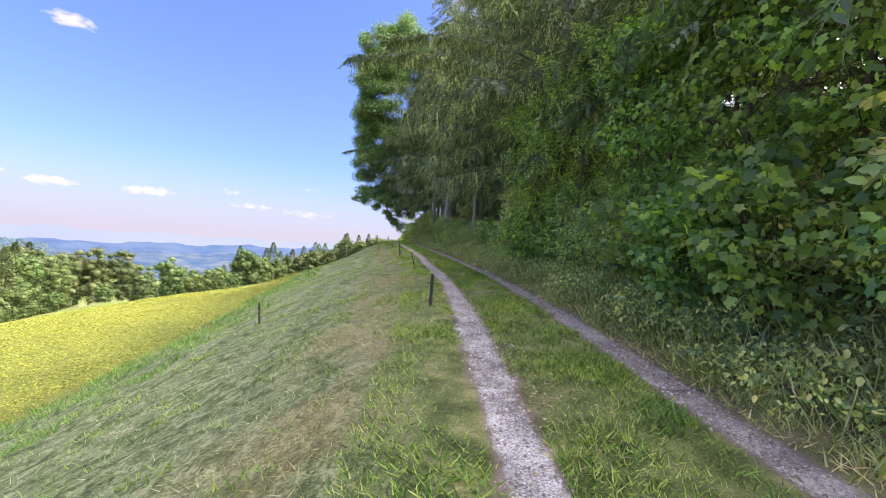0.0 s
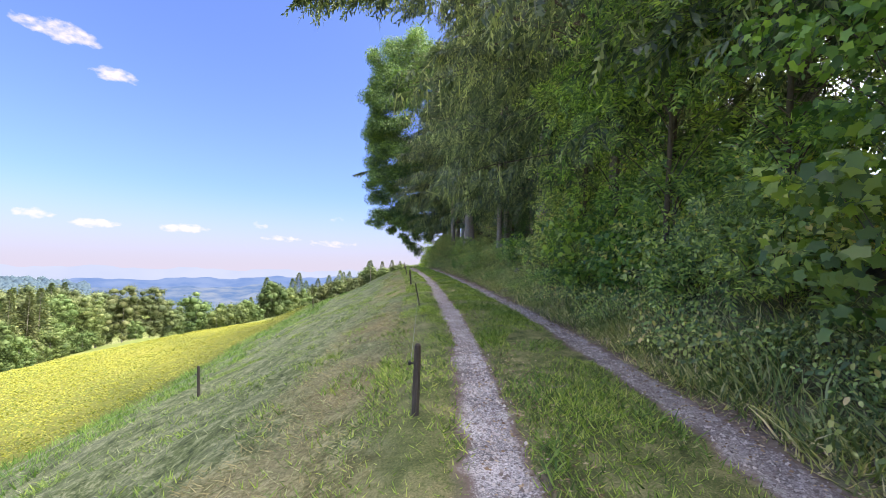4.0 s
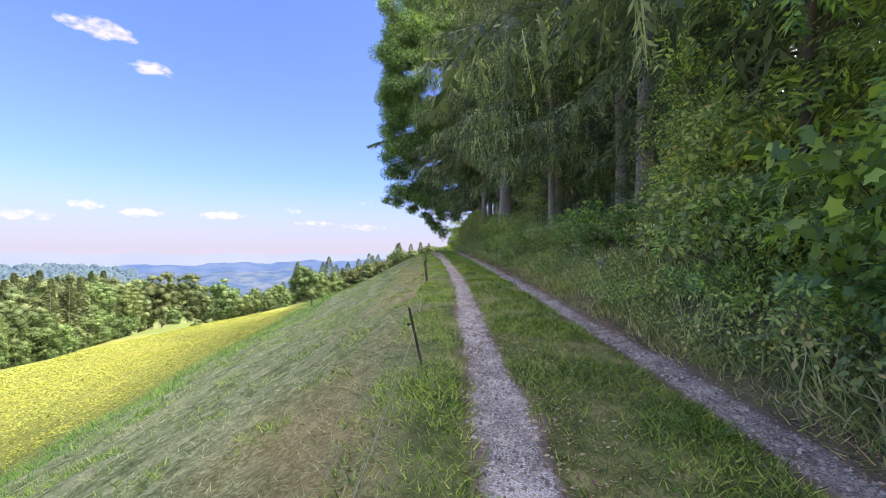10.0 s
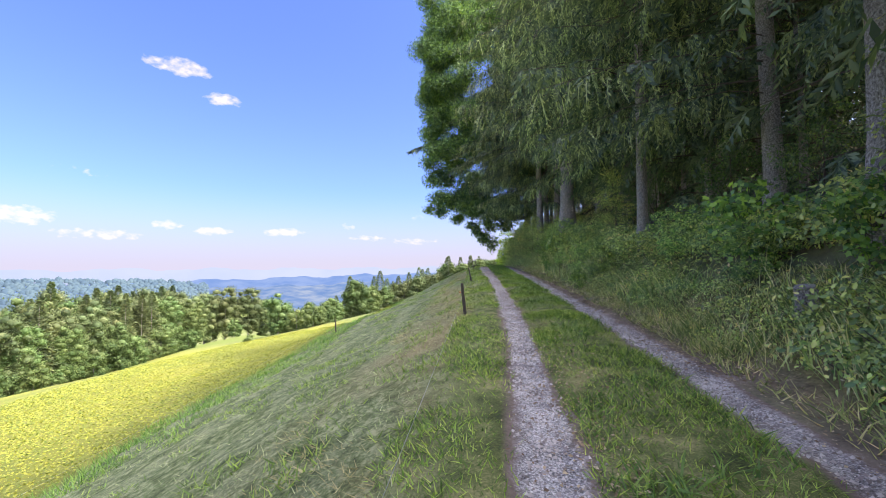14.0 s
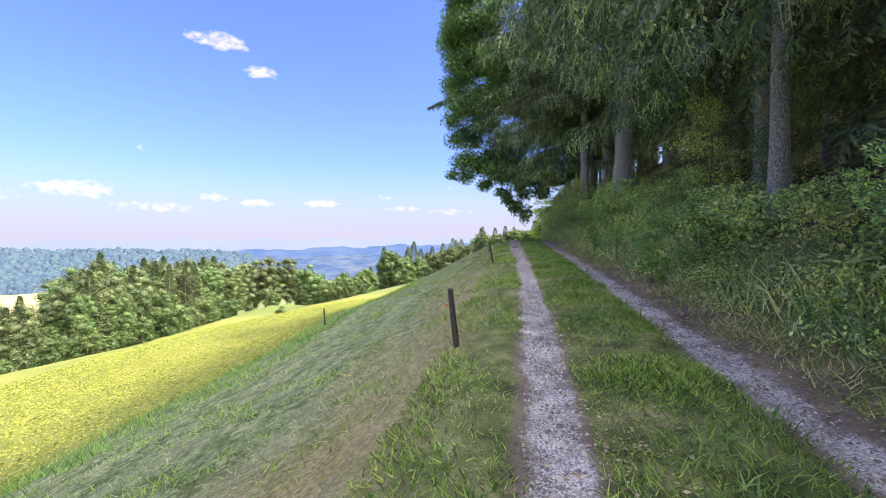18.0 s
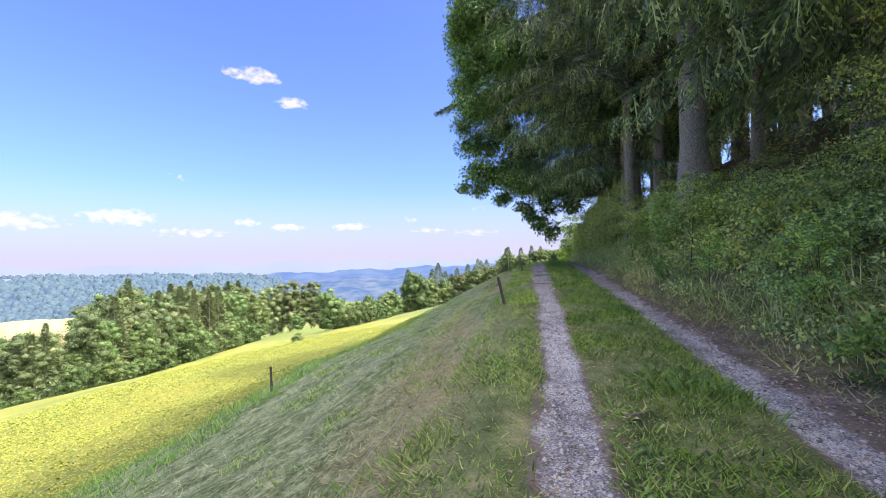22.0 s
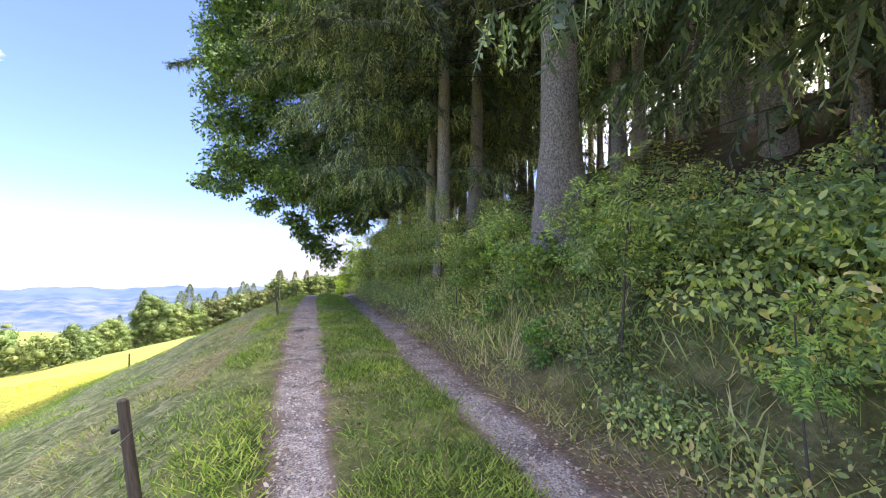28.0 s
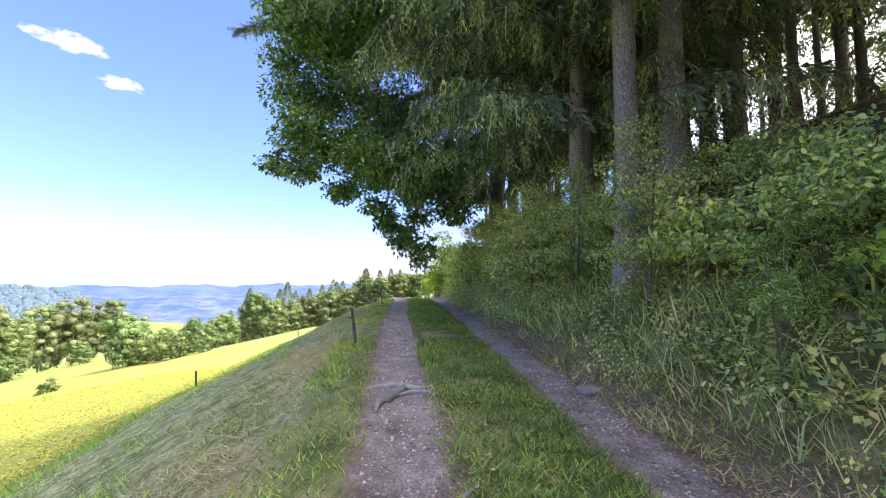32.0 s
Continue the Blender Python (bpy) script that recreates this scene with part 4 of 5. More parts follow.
def broadleaf(label, group, spots_, seed, H, base, spread, leaf, size, count, mat, bark, lo=0.8, hi=1.7, trunk_r=0.25, nl=46, shift=(0, 0), more=(), heart=0.0, face=(0, 0, 1.0), flat=0.6, limb=0.28, inner=0):
    rs = np.random.RandomState(seed)
    lumps = lumps_in(rs, nl, (*shift, (H + base) / 2), (spread, spread, (H - base) / 2), lo, hi, flat) + list(more)
    zs = np.linspace(-0.4, H * 0.75, 9)
    chunks = [tube(np.stack([0.2 * np.sin(zs * .4), 0.2 * np.cos(zs * .33), zs], -1), trunk_r * (1 - zs.clip(0) / H) ** 0.9 + 0.02 * min(1, trunk_r / 0.08), 9, 0.05, seed)]
    for c, r in lumps:
        if c[2] < base * 0.45:                   # shoots that hang below the lowest limbs
            chunks.append(tube(np.array([(c[0] + 0.3, c[1], c[2] + 2.4), (c[0] + 0.1, c[1], c[2] + 1.0), (c[0], c[1], c[2] - r[2])]), np.array([0.018, 0.011, 0.004]), 4))
            continue
        z0 = max(base * 0.6, c[2] - np.hypot(c[0], c[1]) * 0.7 - 0.5)
        s = np.linspace(0, 1, 5)
        pts = np.stack([c[0] * s, c[1] * s, z0 + (c[2] - z0) * s ** 0.8], -1)
        chunks.append(tube(pts, trunk_r * limb * (1 - s * 0.9), 5))
    e = thing("broadleaf_tree", label, "tree", group)
    part("trunk", mesh_np("trunk", *join(chunks), [bark], smooth=True), e)
    part("crown", leafy_mesh(seed + 1, lumps, leaf, size, count, mat, 0.5, "crown", heart, face, inner=inner), e)
    put_copies(e, spots_)


# the great overhanging beech where the path passes over the rise
broadleaf("large beech whose leafy crown hangs over the path", "", [place(2.9, 60.5, 0.1, 0)], 31, 29, 4.4, 6.0, RHOMB, 0.17, 190000, MAT["beech"], MAT["beechbark"], 1.2, 2.1, 0.35, 130, (-3.6, -1.5),
          [((-9.2 + 0.75 * k + 0.5 * math.sin(k * 2.9), -2.6 + 1.4 * math.sin(k * 2.1), 3.5 - 0.22 * k + 0.4 * math.sin(k * 1.7)), (0.75, 1.0, 0.45)) for k in range(10)]
          + [((-8.4 + 0.8 * k, -3.6 + 1.2 * math.cos(k * 2.3), 4.5 - 0.25 * k + 0.3 * math.sin(k * 2.9)), (1.2, 1.3, 0.9)) for k in range(9)]
          + [((-8.9 + 0.45 * math.sin(k * 2.3), -2.4 + 1.6 * math.sin(k * 1.3), 6.4 + 0.95 * k), (1.1, 1.6, 0.8)) for k in range(20)]
          + [((-7.6 + 0.9 * math.sin(k * 1.9), -2.8 + 1.8 * math.cos(k * 1.7), 6.6 + 0.9 * k), (1.4, 1.8, 0.9)) for k in range(20)]
          + [((-6.4 + 0.5 * k, -1.2 + 2.2 * math.sin(k * 1.9), 4.6 - 0.1 * k + 0.5 * math.cos(k * 2.7)), (1.3, 1.6, 0.8)) for k in range(12)]
          + [((-4.9 + 0.22 * k, -2.4 + 0.9 * math.sin(k * 2.1), 1.35 - 0.17 * k + 0.3 * math.sin(k * 1.7)), (0.4, 0.5, 0.7)) for k in range(9)], limb=0.09, inner=42000)
broadleaf("bright green young tree in the sun where the hedge ends", "", [place(0.95, 69.5, 0.1, 60), place(0.6, 71.5, 0.1, 200, 0.5), place(0.15, 74.5, 0.1, 300, 0.45), place(1.6, 74.5, 0.1, 120, 0.8)], 33, 4.3, 0.3, 0.8, RHOMB, 0.17, 2600, MAT["lime"], MAT["beechbark"], 0.35, 0.7, 0.05, 22)

# saplings in the hedge
broadleaf("young maple with broad lobed leaves leaning out of the hedge", "saplings in the hedge", spots([(4.3, 9.4), (4.4, 11.8), (4.8, 8.0), (4.8, 10.6), (4.5, 5.9), (4.7, 3.2)], 0.9, 1.15, 30), 35, 6.6, 0.2, 1.35, LOBED, 0.12, 4400, MAT["maple"], MAT["twig"], 0.4, 0.8, 0.05, 32, face=TO_LIGHT, flat=0.42)
broadleaf("young ash with feathered leaves leaning out of the hedge", "saplings in the hedge", spots([(3.8, 15.2), (3.9, 17.8), (4.2, 20.4), (4.5, 13.4), (4.6, 16.6)], 0.9, 1.15, 30), 37, 6.8, 0.3, 1.35, PINNATE, 0.38, 1000, MAT["ash"], MAT["twig"], 0.4, 0.8, 0.05, 32, face=TO_LIGHT, flat=0.42)
broadleaf("slender hazel sapling in the hedge", "saplings in the hedge", spots([(4.4, 22.6), (5.0, 24.4), (4.6, 36.4)], 0.55, 0.7, 30) + spots([(3.35, 47.0), (3.3, 49.3), (3.3, 51.6), (3.2, 53.8), (3.4, 56.5), (3.0, 59.5), (2.8, 62.5)], 0.45, 0.6, 30), 39, 5.4, 0.3, 1.4, RHOMB, 0.105, 4800, MAT["hazel"], MAT["twig"], 0.35, 0.7, 0.04, 34, face=TO_LIGHT, flat=0.42)

# hazel-like saplings in darker beech leaves, which paint the hollow's shade
broadleaf("small sapling on the bank given darker leaves to paint its shade", "saplings in the hedge", spots([(5.4, 30.5), (5.6, 35.2), (5.8, 38.6), (5.3, 27.6)], 0.45, 0.55, 60), 45, 5.4, 0.3, 1.4, RHOMB, 0.12, 3200, MAT["beech"], MAT["twig"], 0.35, 0.7, 0.04, 34, face=TO_LIGHT, flat=0.42)
broadleaf("thin young rowan with bright feathered leaves in the hedge", "saplings in the hedge", [place(3.1, 40.2, 0.05, 0, 1.0), place(2.65, 45.0, 0.05, 140, 0.6), place(3.0, 38.4, 0.05, 70, 0.55)], 43, 2.7, 0.5, 0.34, PINNATE, 0.24, 130, MAT["ash"], MAT["twig"], 0.14, 0.26, 0.014, 14, face=TO_LIGHT, flat=0.5)


def shrub(label, spots_, seed, tall, wide, leaf, size, count, mat):
    rs = np.random.RandomState(seed)
    lumps = lumps_in(rs, 24, (0, 0, tall * 0.45), (wide, wide, tall * 0.48), 0.22, 0.46, 0.36)
    chunks = []
    for c, r in lumps[::2]:
        s = np.linspace(0, 1, 4)
        chunks.append(tube(np.stack([c[0] * s ** 1.4, c[1] * s ** 1.4, -0.15 + (c[2] + 0.15) * s], -1), 0.012 * (1 - 0.7 * s), 3))
    e = thing("shrub", label, "shrub", "shrubs of the hedge")
    tagged(part("branchwork", mesh_np("branchwork", *join(chunks), [MAT["twig"]]), e), kind="stuff")
    part("foliage", leafy_mesh(seed + 1, lumps, leaf, size, count, mat, 0.35, "foliage", face=TO_LIGHT), e)
    put_copies(e, spots_)


def hedge_spot(r, u0, u1, y):
    """Low growth on the open bank beside the great spruce, fuller elsewhere."""
    low = 0.48 if 41.6 < y < 44.8 else 0.7 if 25 < y < 51 else 1.0
    return place(*at_u(r.uniform(u0, u1), y), 0.1, r.uniform(-60, 60), low * r.uniform(0.75, 1.2))


def hedge(seed, n, u0, u1, y0, y1):
    r = random.Random(seed)
    return [hedge_spot(r, u0, u1, y0 + (y1 - y0) * (k + r.random()) / n) for k in range(n)]


shrub("dense bramble shrub with small toothed leaves", hedge(1, 28, 3.7, 4.7, 0, 30) + hedge(9, 20, 3.45, 4.5, 46, 70) + hedge(19, 16, 3.7, 5.6, 43.5, 53), 51, 1.4, 1.05, OVAL, 0.1, 1600, MAT["bramble"])
shrub("dense bramble shrub with small rounded leaves", hedge(8, 22, 3.65, 4.8, 30, 46) + hedge(18, 14, 3.3, 4.6, 36, 43), 52, 1.4, 1.05, OVAL, 0.1, 1500, MAT["bramble"])
shrub("hazel shrub with roundish leaves", hedge(2, 14, 4.0, 5.4, 0, 25) + hedge(12, 8, 3.3, 3.9, 51, 68), 53, 2.4, 1.2, OVAL, 0.12, 2400, MAT["hazel"])
shrub("rowan shrub with feathered leaves", hedge(3, 12, 3.3, 4.2, 12, 58) + [place(3.25, 43.2, 0.1, 20, 0.5), place(3.1, 45.2, 0.1, 70, 0.6)], 55, 2.0, 0.9, PINNATE, 0.24, 420, MAT["ash"])
shrub("maple shrub with lobed leaves", hedge(4, 6, 3.5, 4.2, 5, 30) + hedge(14, 3, 3.3, 3.7, 8, 12) + [place(3.3, 42.5, 0.1, 0, 0.55), place(3.2, 44.3, 0.1, 130, 0.5), place(2.75, 41.5, 0.05, 60, 0.32), place(2.8, 43.4, 0.05, 200, 0.3), place(2.95, 34.2, 0.05, 90, 0.35)], 57, 2.1, 0.9, LOBED, 0.13, 1000, MAT["maple"])
shrub("leafy herbs and nettles at the foot of the hedge", hedge(6, 170, 2.85, 3.6, 2, 68), 61, 0.6, 0.45, OVAL, 0.068, 460, MAT["bramble"])
shrub("leafy undergrowth on the shaded bank", hedge(5, 12, 5.0, 8.0, 0, 25) + hedge(15, 5, 4.4, 6.0, 36, 42) + hedge(16, 4, 4.4, 6.0, 52, 62), 59, 1.8, 1.3, OVAL, 0.085, 1900, MAT["hazel"])

# ---- far trees round the field ----
def far_broadleaf(seed, H, spread, label="tall leafy tree at the edge of the field", lumps_n=75, leaf=0.62, count=10500, mat="fartree"):
    """A rounded crown of distinct leafy lumps over a trunk; the leaves of a lump face outwards."""
    rs = np.random.RandomState(seed)
    k = H / 36
    fat = max(1.0, spread / (6.6 * k + 0.4)) ** 0.8
    lumps = lumps_in(rs, lumps_n, (0, 0, H * 0.5), (spread * 0.92, spread * 0.92, H * 0.46), (1.7 * k + .3) * fat, (3.2 * k + .3) * fat, 0.85)
    ring = rs.uniform(0, 6.283, 12)
    lumps += [((math.cos(a) * spread * 0.62, math.sin(a) * spread * 0.62, H * rs.uniform(0.1, 0.3)), (2.4 * k + .3, 2.4 * k + .3, 2.4 * k + .3)) for a in ring]
    zs = np.linspace(-1, H * 0.7, 6)
    e = thing("far_tree", label, "tree", "trees round the field")
    part("trunk", mesh_np("trunk", *tube(np.stack([zs * 0, zs * 0, zs], -1), 0.4 * k * (1 - zs.clip(0) / H) + .05, 6), [MAT["beechbark"]]), e)
    part("crown", leafy_mesh(seed, lumps, RHOMB, leaf, count, MAT[mat], 0.3, "crown", 0.62, (0, 0, 0.3), 0.0, 0.006 * H, 1.3, 0.5), e)
    return e


def far_spruce(seed, H, wide=0.2):
    """A pointed spruce: tiers of drooping boughs down to the ground."""
    rs = np.random.RandomState(seed)
    n = 5200
    h = rs.rand(n) ** 1.35
    a = rs.uniform(0, 6.283, n)
    tier = np.mod(h * 22 + rs.uniform(-.15, .15, n), 1.0)
    r = (1 - h) ** 0.8 * H * wide * (1.08 - 0.45 * tier) * (0.85 + 0.2 * np.sin(a * 5 + np.floor(h * 22) * 2.1)) * rs.uniform(0.55, 1.05, n) + 0.1
    P = np.stack([np.cos(a) * r, np.sin(a) * r, 0.6 + h * (H - 0.8)], -1)
    D = np.stack([np.cos(a), np.sin(a), -0.55 + 0.9 * h], -1) + rs.normal(0, .2, (n, 3))
    Rm = frames_from(D, np.stack([np.cos(a) * .6, np.sin(a) * .6, np.ones(n)], -1), rs.uniform(-.7, .7, n))
    e = thing("far_spruce", "spruce standing beyond the field", "tree", "trees round the field")
    zs = np.linspace(-1, H * 0.95, 6)
    part("trunk", mesh_np("trunk", *tube(np.stack([zs * 0, zs * 0, zs], -1), 0.3 * (1 - zs.clip(0) / H) + .03, 6), [MAT["bark"]]), e)
    part("crown", mesh_np("crown", *scatter(*RHOMB, P, Rm, rs.uniform(0.7, 1.5, n) * (1.15 - 0.6 * h)), [MAT["farspruce"]]), e)
    return e


def stand(proto, tall, rows):
    """Copies of one tree at (x, y, height)."""
    put_copies(proto, [place(x, y, 0.5, (x * 37) % 360, h / tall) for x, y, h in rows])


def wood_rows(seed, n, back0, back1, low, high):
    """Trees of the wood below the field, from its near corner along its edge, set back so far."""
    r = random.Random(seed)
    out = []
    for k in range(n):
        s = (k + r.random()) / n
        back = r.uniform(back0, back1)
        x, y = -124 - 14 * s - back, 84 + 104 * s + back * 0.35 + r.uniform(-2, 2)
        out.append((x, y, r.uniform(low, high) * (0.5 + 0.5 * min(1, s / 0.45))))
    return out


def skyline(seed, x0, x1, n, up=0.0):
    """Trees beyond the rise, rooted in the falling ground, their tops almost level."""
    r = random.Random(seed)
    out = []
    for k in range(n):
        x, y = x0 + (x1 - x0) * (k + r.random()) / n, r.uniform(284, 298)
        out.append((x, y, 12.0 + up + r.uniform(-0.9, 0.9) - float(height(x, y))))
    return out


stand(far_broadleaf(71, 32, 6.6), 32, wood_rows(1, 14, 3, 10, 24, 33) + wood_rows(11, 14, 12, 34, 31, 39))
stand(far_broadleaf(72, 28, 6.0, mat="fargreen"), 28, wood_rows(2, 12, 0, 7, 17, 28) + wood_rows(12, 8, 12, 30, 30, 37))
stand(far_spruce(73, 32), 32, wood_rows(3, 9, 2, 9, 22, 31) + wood_rows(13, 9, 10, 30, 29, 36))
stand(far_spruce(74, 30, 0.25), 30, wood_rows(4, 9, 2, 9, 20, 31))
stand(far_broadleaf(79, 10, 4.4, "low leafy tree at the edge of the field", 26, 0.55, 3600, "fargreen"), 10, wood_rows(9, 20, -3, 2, 5, 12))
stand(far_broadleaf(70, 34, 9.5, "great round tree behind the small meadow", 90, 0.65, 14000), 34, [(-160, 240, 33), (-169, 234, 31), (-152, 250, 31), (-176, 244, 33), (-145, 258, 26)])
stand(far_broadleaf(75, 24, 7.0, mat="fargreen"), 24, [(-131, 262, 22), (-122, 271, 26), (-136, 268, 22), (-118, 282, 25), (-114, 290, 26), (-104, 310, 37), (-109, 318, 35), (-99, 320, 31), (-92, 338, 29), (-86, 352, 30), (-80, 366, 29), (-74, 380, 29), (-67, 392, 30)])
stand(far_spruce(76, 30, 0.3), 30, [(-111.4, 313, 40), (-106, 309, 33), (-98, 330, 37), (-95, 336, 41), (-91, 342, 34), (-85, 356, 35), (-88, 350, 31), (-79, 370, 37), (-75, 378, 34), (-102, 322, 31), (-116, 298, 27), (-70, 388, 35)])
stand(far_spruce(77, 34, 0.3), 34, [(-62, 330, 36), (-57, 318, 33), (-49, 296, 31)])
stand(far_broadleaf(77, 32, 5.4, mat="fargreen"), 32, skyline(5, -39, -8, 10))
stand(far_broadleaf(84, 18, 5.0, mat="fargreen"), 18, skyline(7, -14, 16, 9))
stand(far_spruce(82, 34, 0.26), 34, skyline(6, -40, -12, 5, 0.3))
stand(far_broadleaf(83, 22, 5.0), 22, [(-64 + 3.4 * k, 282 + 5 * (k % 3), 25 + 2 * (k % 2)) for k in range(8)])
stand(far_broadleaf(78, 9, 3.4, "small round tree standing alone in the meadow", 20, 0.5, 2600, "fargreen"), 9, [(-139.5, 219, 9.5)])
stand(far_broadleaf(80, 14, 4.6, "bushy willow at the edge of the meadow", 26, 0.55, 3200, "fargreen"), 14, [(-73, 147, 15), (-75, 150, 11), (-124, 236, 13), (-131, 244, 12)])
stand(far_broadleaf(81, 8, 4.2, "low fruit tree in the meadow", 18, 0.5, 2200, "fargreen"), 8, [(-64, 142, 7.5), (-56, 137, 7.5), (-66, 149, 6), (-50, 138, 5), (-78, 158, 6), (-62, 114, 3.2)])


# ---- fence ----
def fence_post(x, y, tall, r, lean, turn, square=False, cap="orange", label=""):
    z = float(height(x, y))
    e = thing("fence_post", label, "fence post", "posts of the electric fence", at=pose(x, y, z, lean[0], lean[1], turn))
    zs = np.array([-0.25, 0, tall * .35, tall * .7, tall - 0.02, tall])
    rad = r * np.array([1.0, 1.05, 1.0, 0.97, 0.93, 0.55])
    v, f = tube(np.stack([zs * 0, zs * 0, zs], -1), rad, 6 if square else 11, 0.10, int(y * 7))
    top = np.array([(0, 0, tall + 0.003)])
    n, k = len(v), (6 if square else 11)
    v = np.concatenate([v, top])
    f = np.concatenate([f, [(n - k + i, n - k + (i + 1) % k, n, n) for i in range(k)]])
    me = bpy.data.meshes.new("stake")
    me.from_pydata(v.tolist(), [], [tuple(dict.fromkeys(q)) for q in f.tolist()])
    me.materials.append(MAT["post"])
    part("stake", me, e)
    zi = tall * 0.72
    iv, jf = tube([(-r * .7, 0, zi), (-r - 0.015, 0, zi), (-r - 0.03, 0, zi), (-r - 0.045, 0, zi), (-r - 0.05, 0, zi)], [0.008, 0.008, 0.02, 0.02, 0.004], 8)
    part("insulator", mesh_np("insulator", iv, jf, [MAT[cap]]), e, cap + " plastic insulator")
    return e


POSTS = [(-0.2, 12.0, .66, .035, (-1, 1), "black", "dark weathered round fence post beside the path"), (-0.15, 20.0, .72, .016, (3, -12), "black", "thin leaning fence stake beside the path"),
         (-0.62, 29.8, .78, .04, (2, -5), "orange", "split grey fence post with an orange insulator"), (-1.15, 39.8, .72, .036, (-3, -12), "black", "dark leaning fence post beside the path"),
         (-1.65, 49.7, .72, .03, (0, -8), "black", "slim leaning fence post near the rise"), (-2.0, 58.5, .7, .03, (0, -4), "black", "slim fence post on the rise")]
for x, y, tall, r, lean, cap, label in POSTS:
    fence_post(x, y, tall, r, lean, 0, cap=cap, label=label)
LOW = [(-5.65, 18.8), (-8.3, 40.1), (-8.85, 57.9), (-10.4, 76.0), (-5.5, 0.0)]
for x, y in LOW:
    fence_post(x, y, .75, .035, (0, -3), 0, cap="black", label="weathered fence post at the foot of the mown slope")


def wire_run(pts, h, label):
    pts = sorted(pts, key=lambda p: p[1])
    line = []
    for (x0, y0), (x1, y1) in zip(pts, pts[1:]):
        for s in np.linspace(0, 1, 8, endpoint=False):
            x, y = x0 + (x1 - x0) * s, y0 + (y1 - y0) * s
            z = (1 - s) * float(height(x0, y0)) + s * float(height(x1, y1)) + h - 0.05 * 4 * s * (1 - s)
            line.append((x - 0.05, y, z))
    tagged(new("fence_wire", mesh_np("fence_wire", *tube(line, np.full(len(line), 0.0018), 4), [MAT["wire"]])), label, "wire")


wire_run([p[:2] for p in POSTS], 0.5, "thin slack electric fence wire between the posts")
wire_run(LOW, 0.55, "thin fence wire along the foot of the slope")


# ---- grass, stones, litter ----
BLADE = ([(0, -.035, 0), (0, .035, 0), (.5, .03, .10), (.5, -.03, .10), (1, 0, -.02)], [(0, 1, 2), (0, 2, 3), (3, 2, 4)])
STEMLET = ([(0, -.04, 0), (0, .04, 0), (1, 0, .0)], [(0, 1, 2)])


def blades(name, label, n, seed, u_range, y_range, size, mat, lay=0.5, keep=None, tpl=BLADE, y_power=1.0, wide=1.0):
    """Grass blades over a stretch of ground, lying more or less flat by lay."""
    rs = np.random.RandomState(seed)
    y = y_range[0] + (y_range[1] - y_range[0]) * rs.rand(n) ** y_power
    u = rs.uniform(*u_range, n)
    clump = wave(u * 1.0, y, 3.1, seed + 1)
    ok = rs.rand(n) < 0.55 + 0.5 * clump
    if keep is not None:
        ok &= keep(u, y, rs)
    u, y, clump = u[ok], y[ok], clump[ok]
    n = len(u)
    x = u + centre(y)
    P = np.stack([x, y, height(x, y) - 0.01], -1)
    a = rs.uniform(0, 6.283, n)
    D = np.stack([np.cos(a) * lay, np.sin(a) * lay, rs.uniform(0.25, 1.0, n)], -1)
    Rm = frames_from(D, np.tile([[0, 0, 1.0]], (n, 1)) + rs.normal(size=(n, 3)) * .2, rs.uniform(-.6, .6, n))
    S = rs.uniform(*size, n) * (1 + 0.3 * clump)
    tv = np.array(tpl[0], float) * [1, wide, 1]
    tagged(new(name, mesh_np(name, *scatter(tv, tpl[1], P, Rm, S), [mat])), label, "grass", kind="stuff")


def off_track(u, y, rs):
    return rs.rand(len(u)) > track_mask(u, y) * 1.02


blades("grass", "green grass growing between the two wheel tracks", 230000, 1, (0.2, 1.75), (3.5, 66), (0.035, 0.11), MAT["grass"], 0.8, lambda u, y, rs: off_track(u, y, rs) & (wave(u, y, 0.9, 46) > -0.75), STEMLET, 1.0, 1.7)
blades("grass", "lush tufts of grass and clover between the wheel tracks", 56000, 19, (0.3, 1.65), (3.5, 66), (0.07, 0.18), MAT["fringe"], 0.9, lambda u, y, rs: off_track(u, y, rs) & (wave(u, y, 2.6, 49) + 0.6 * soft(y, 24, 40) > 0.1), BLADE, 1.0, 1.1)
blades("grass", "green grass on the verge beside the track", 110000, 2, (-1.35, -0.2), (3.5, 66), (0.035, 0.11), MAT["grass"], 0.9, off_track, STEMLET, 1.0, 2.0)
blades("grass", "withered beige grass in patches between the wheel tracks", 40000, 15, (0.2, 1.75), (3.5, 66), (0.03, 0.09), MAT["dry"], 1.4, lambda u, y, rs: off_track(u, y, rs) & (wave(u, y, 0.9, 46) < -0.1), STEMLET, 1.0, 2.0)
blades("grass", "grass and herbs on the verge below the hedge", 190000, 3, (2.2, 4.0), (3.5, 62), (0.05, 0.2), MAT["verge"], 0.8, lambda u, y, rs: off_track(u, y, rs) & (rs.rand(len(u)) < (u - right_track(y) + 0.05) / np.where(y < 22, 0.7, 1.2)), STEMLET, 1.0, 1.3)
blades("grass", "tall arching grass in front of the hedge", 12000, 13, (2.75, 3.7), (3.5, 68), (0.2, 0.55), MAT["verge"], 0.5, lambda u, y, rs: wave(u, y, 0.9, 44) > -0.35, BLADE, 1.0, 0.6)
blades("grass", "lush green grass between the track and the hedge", 30000, 23, (2.35, 3.6), (3.0, 27), (0.1, 0.28), MAT["verge"], 0.6, lambda u, y, rs: (rs.rand(len(u)) < (u - 2.1) / 0.5) & (wave(u, y, 1.4, 52) > -0.5), BLADE, 1.0, 0.9)
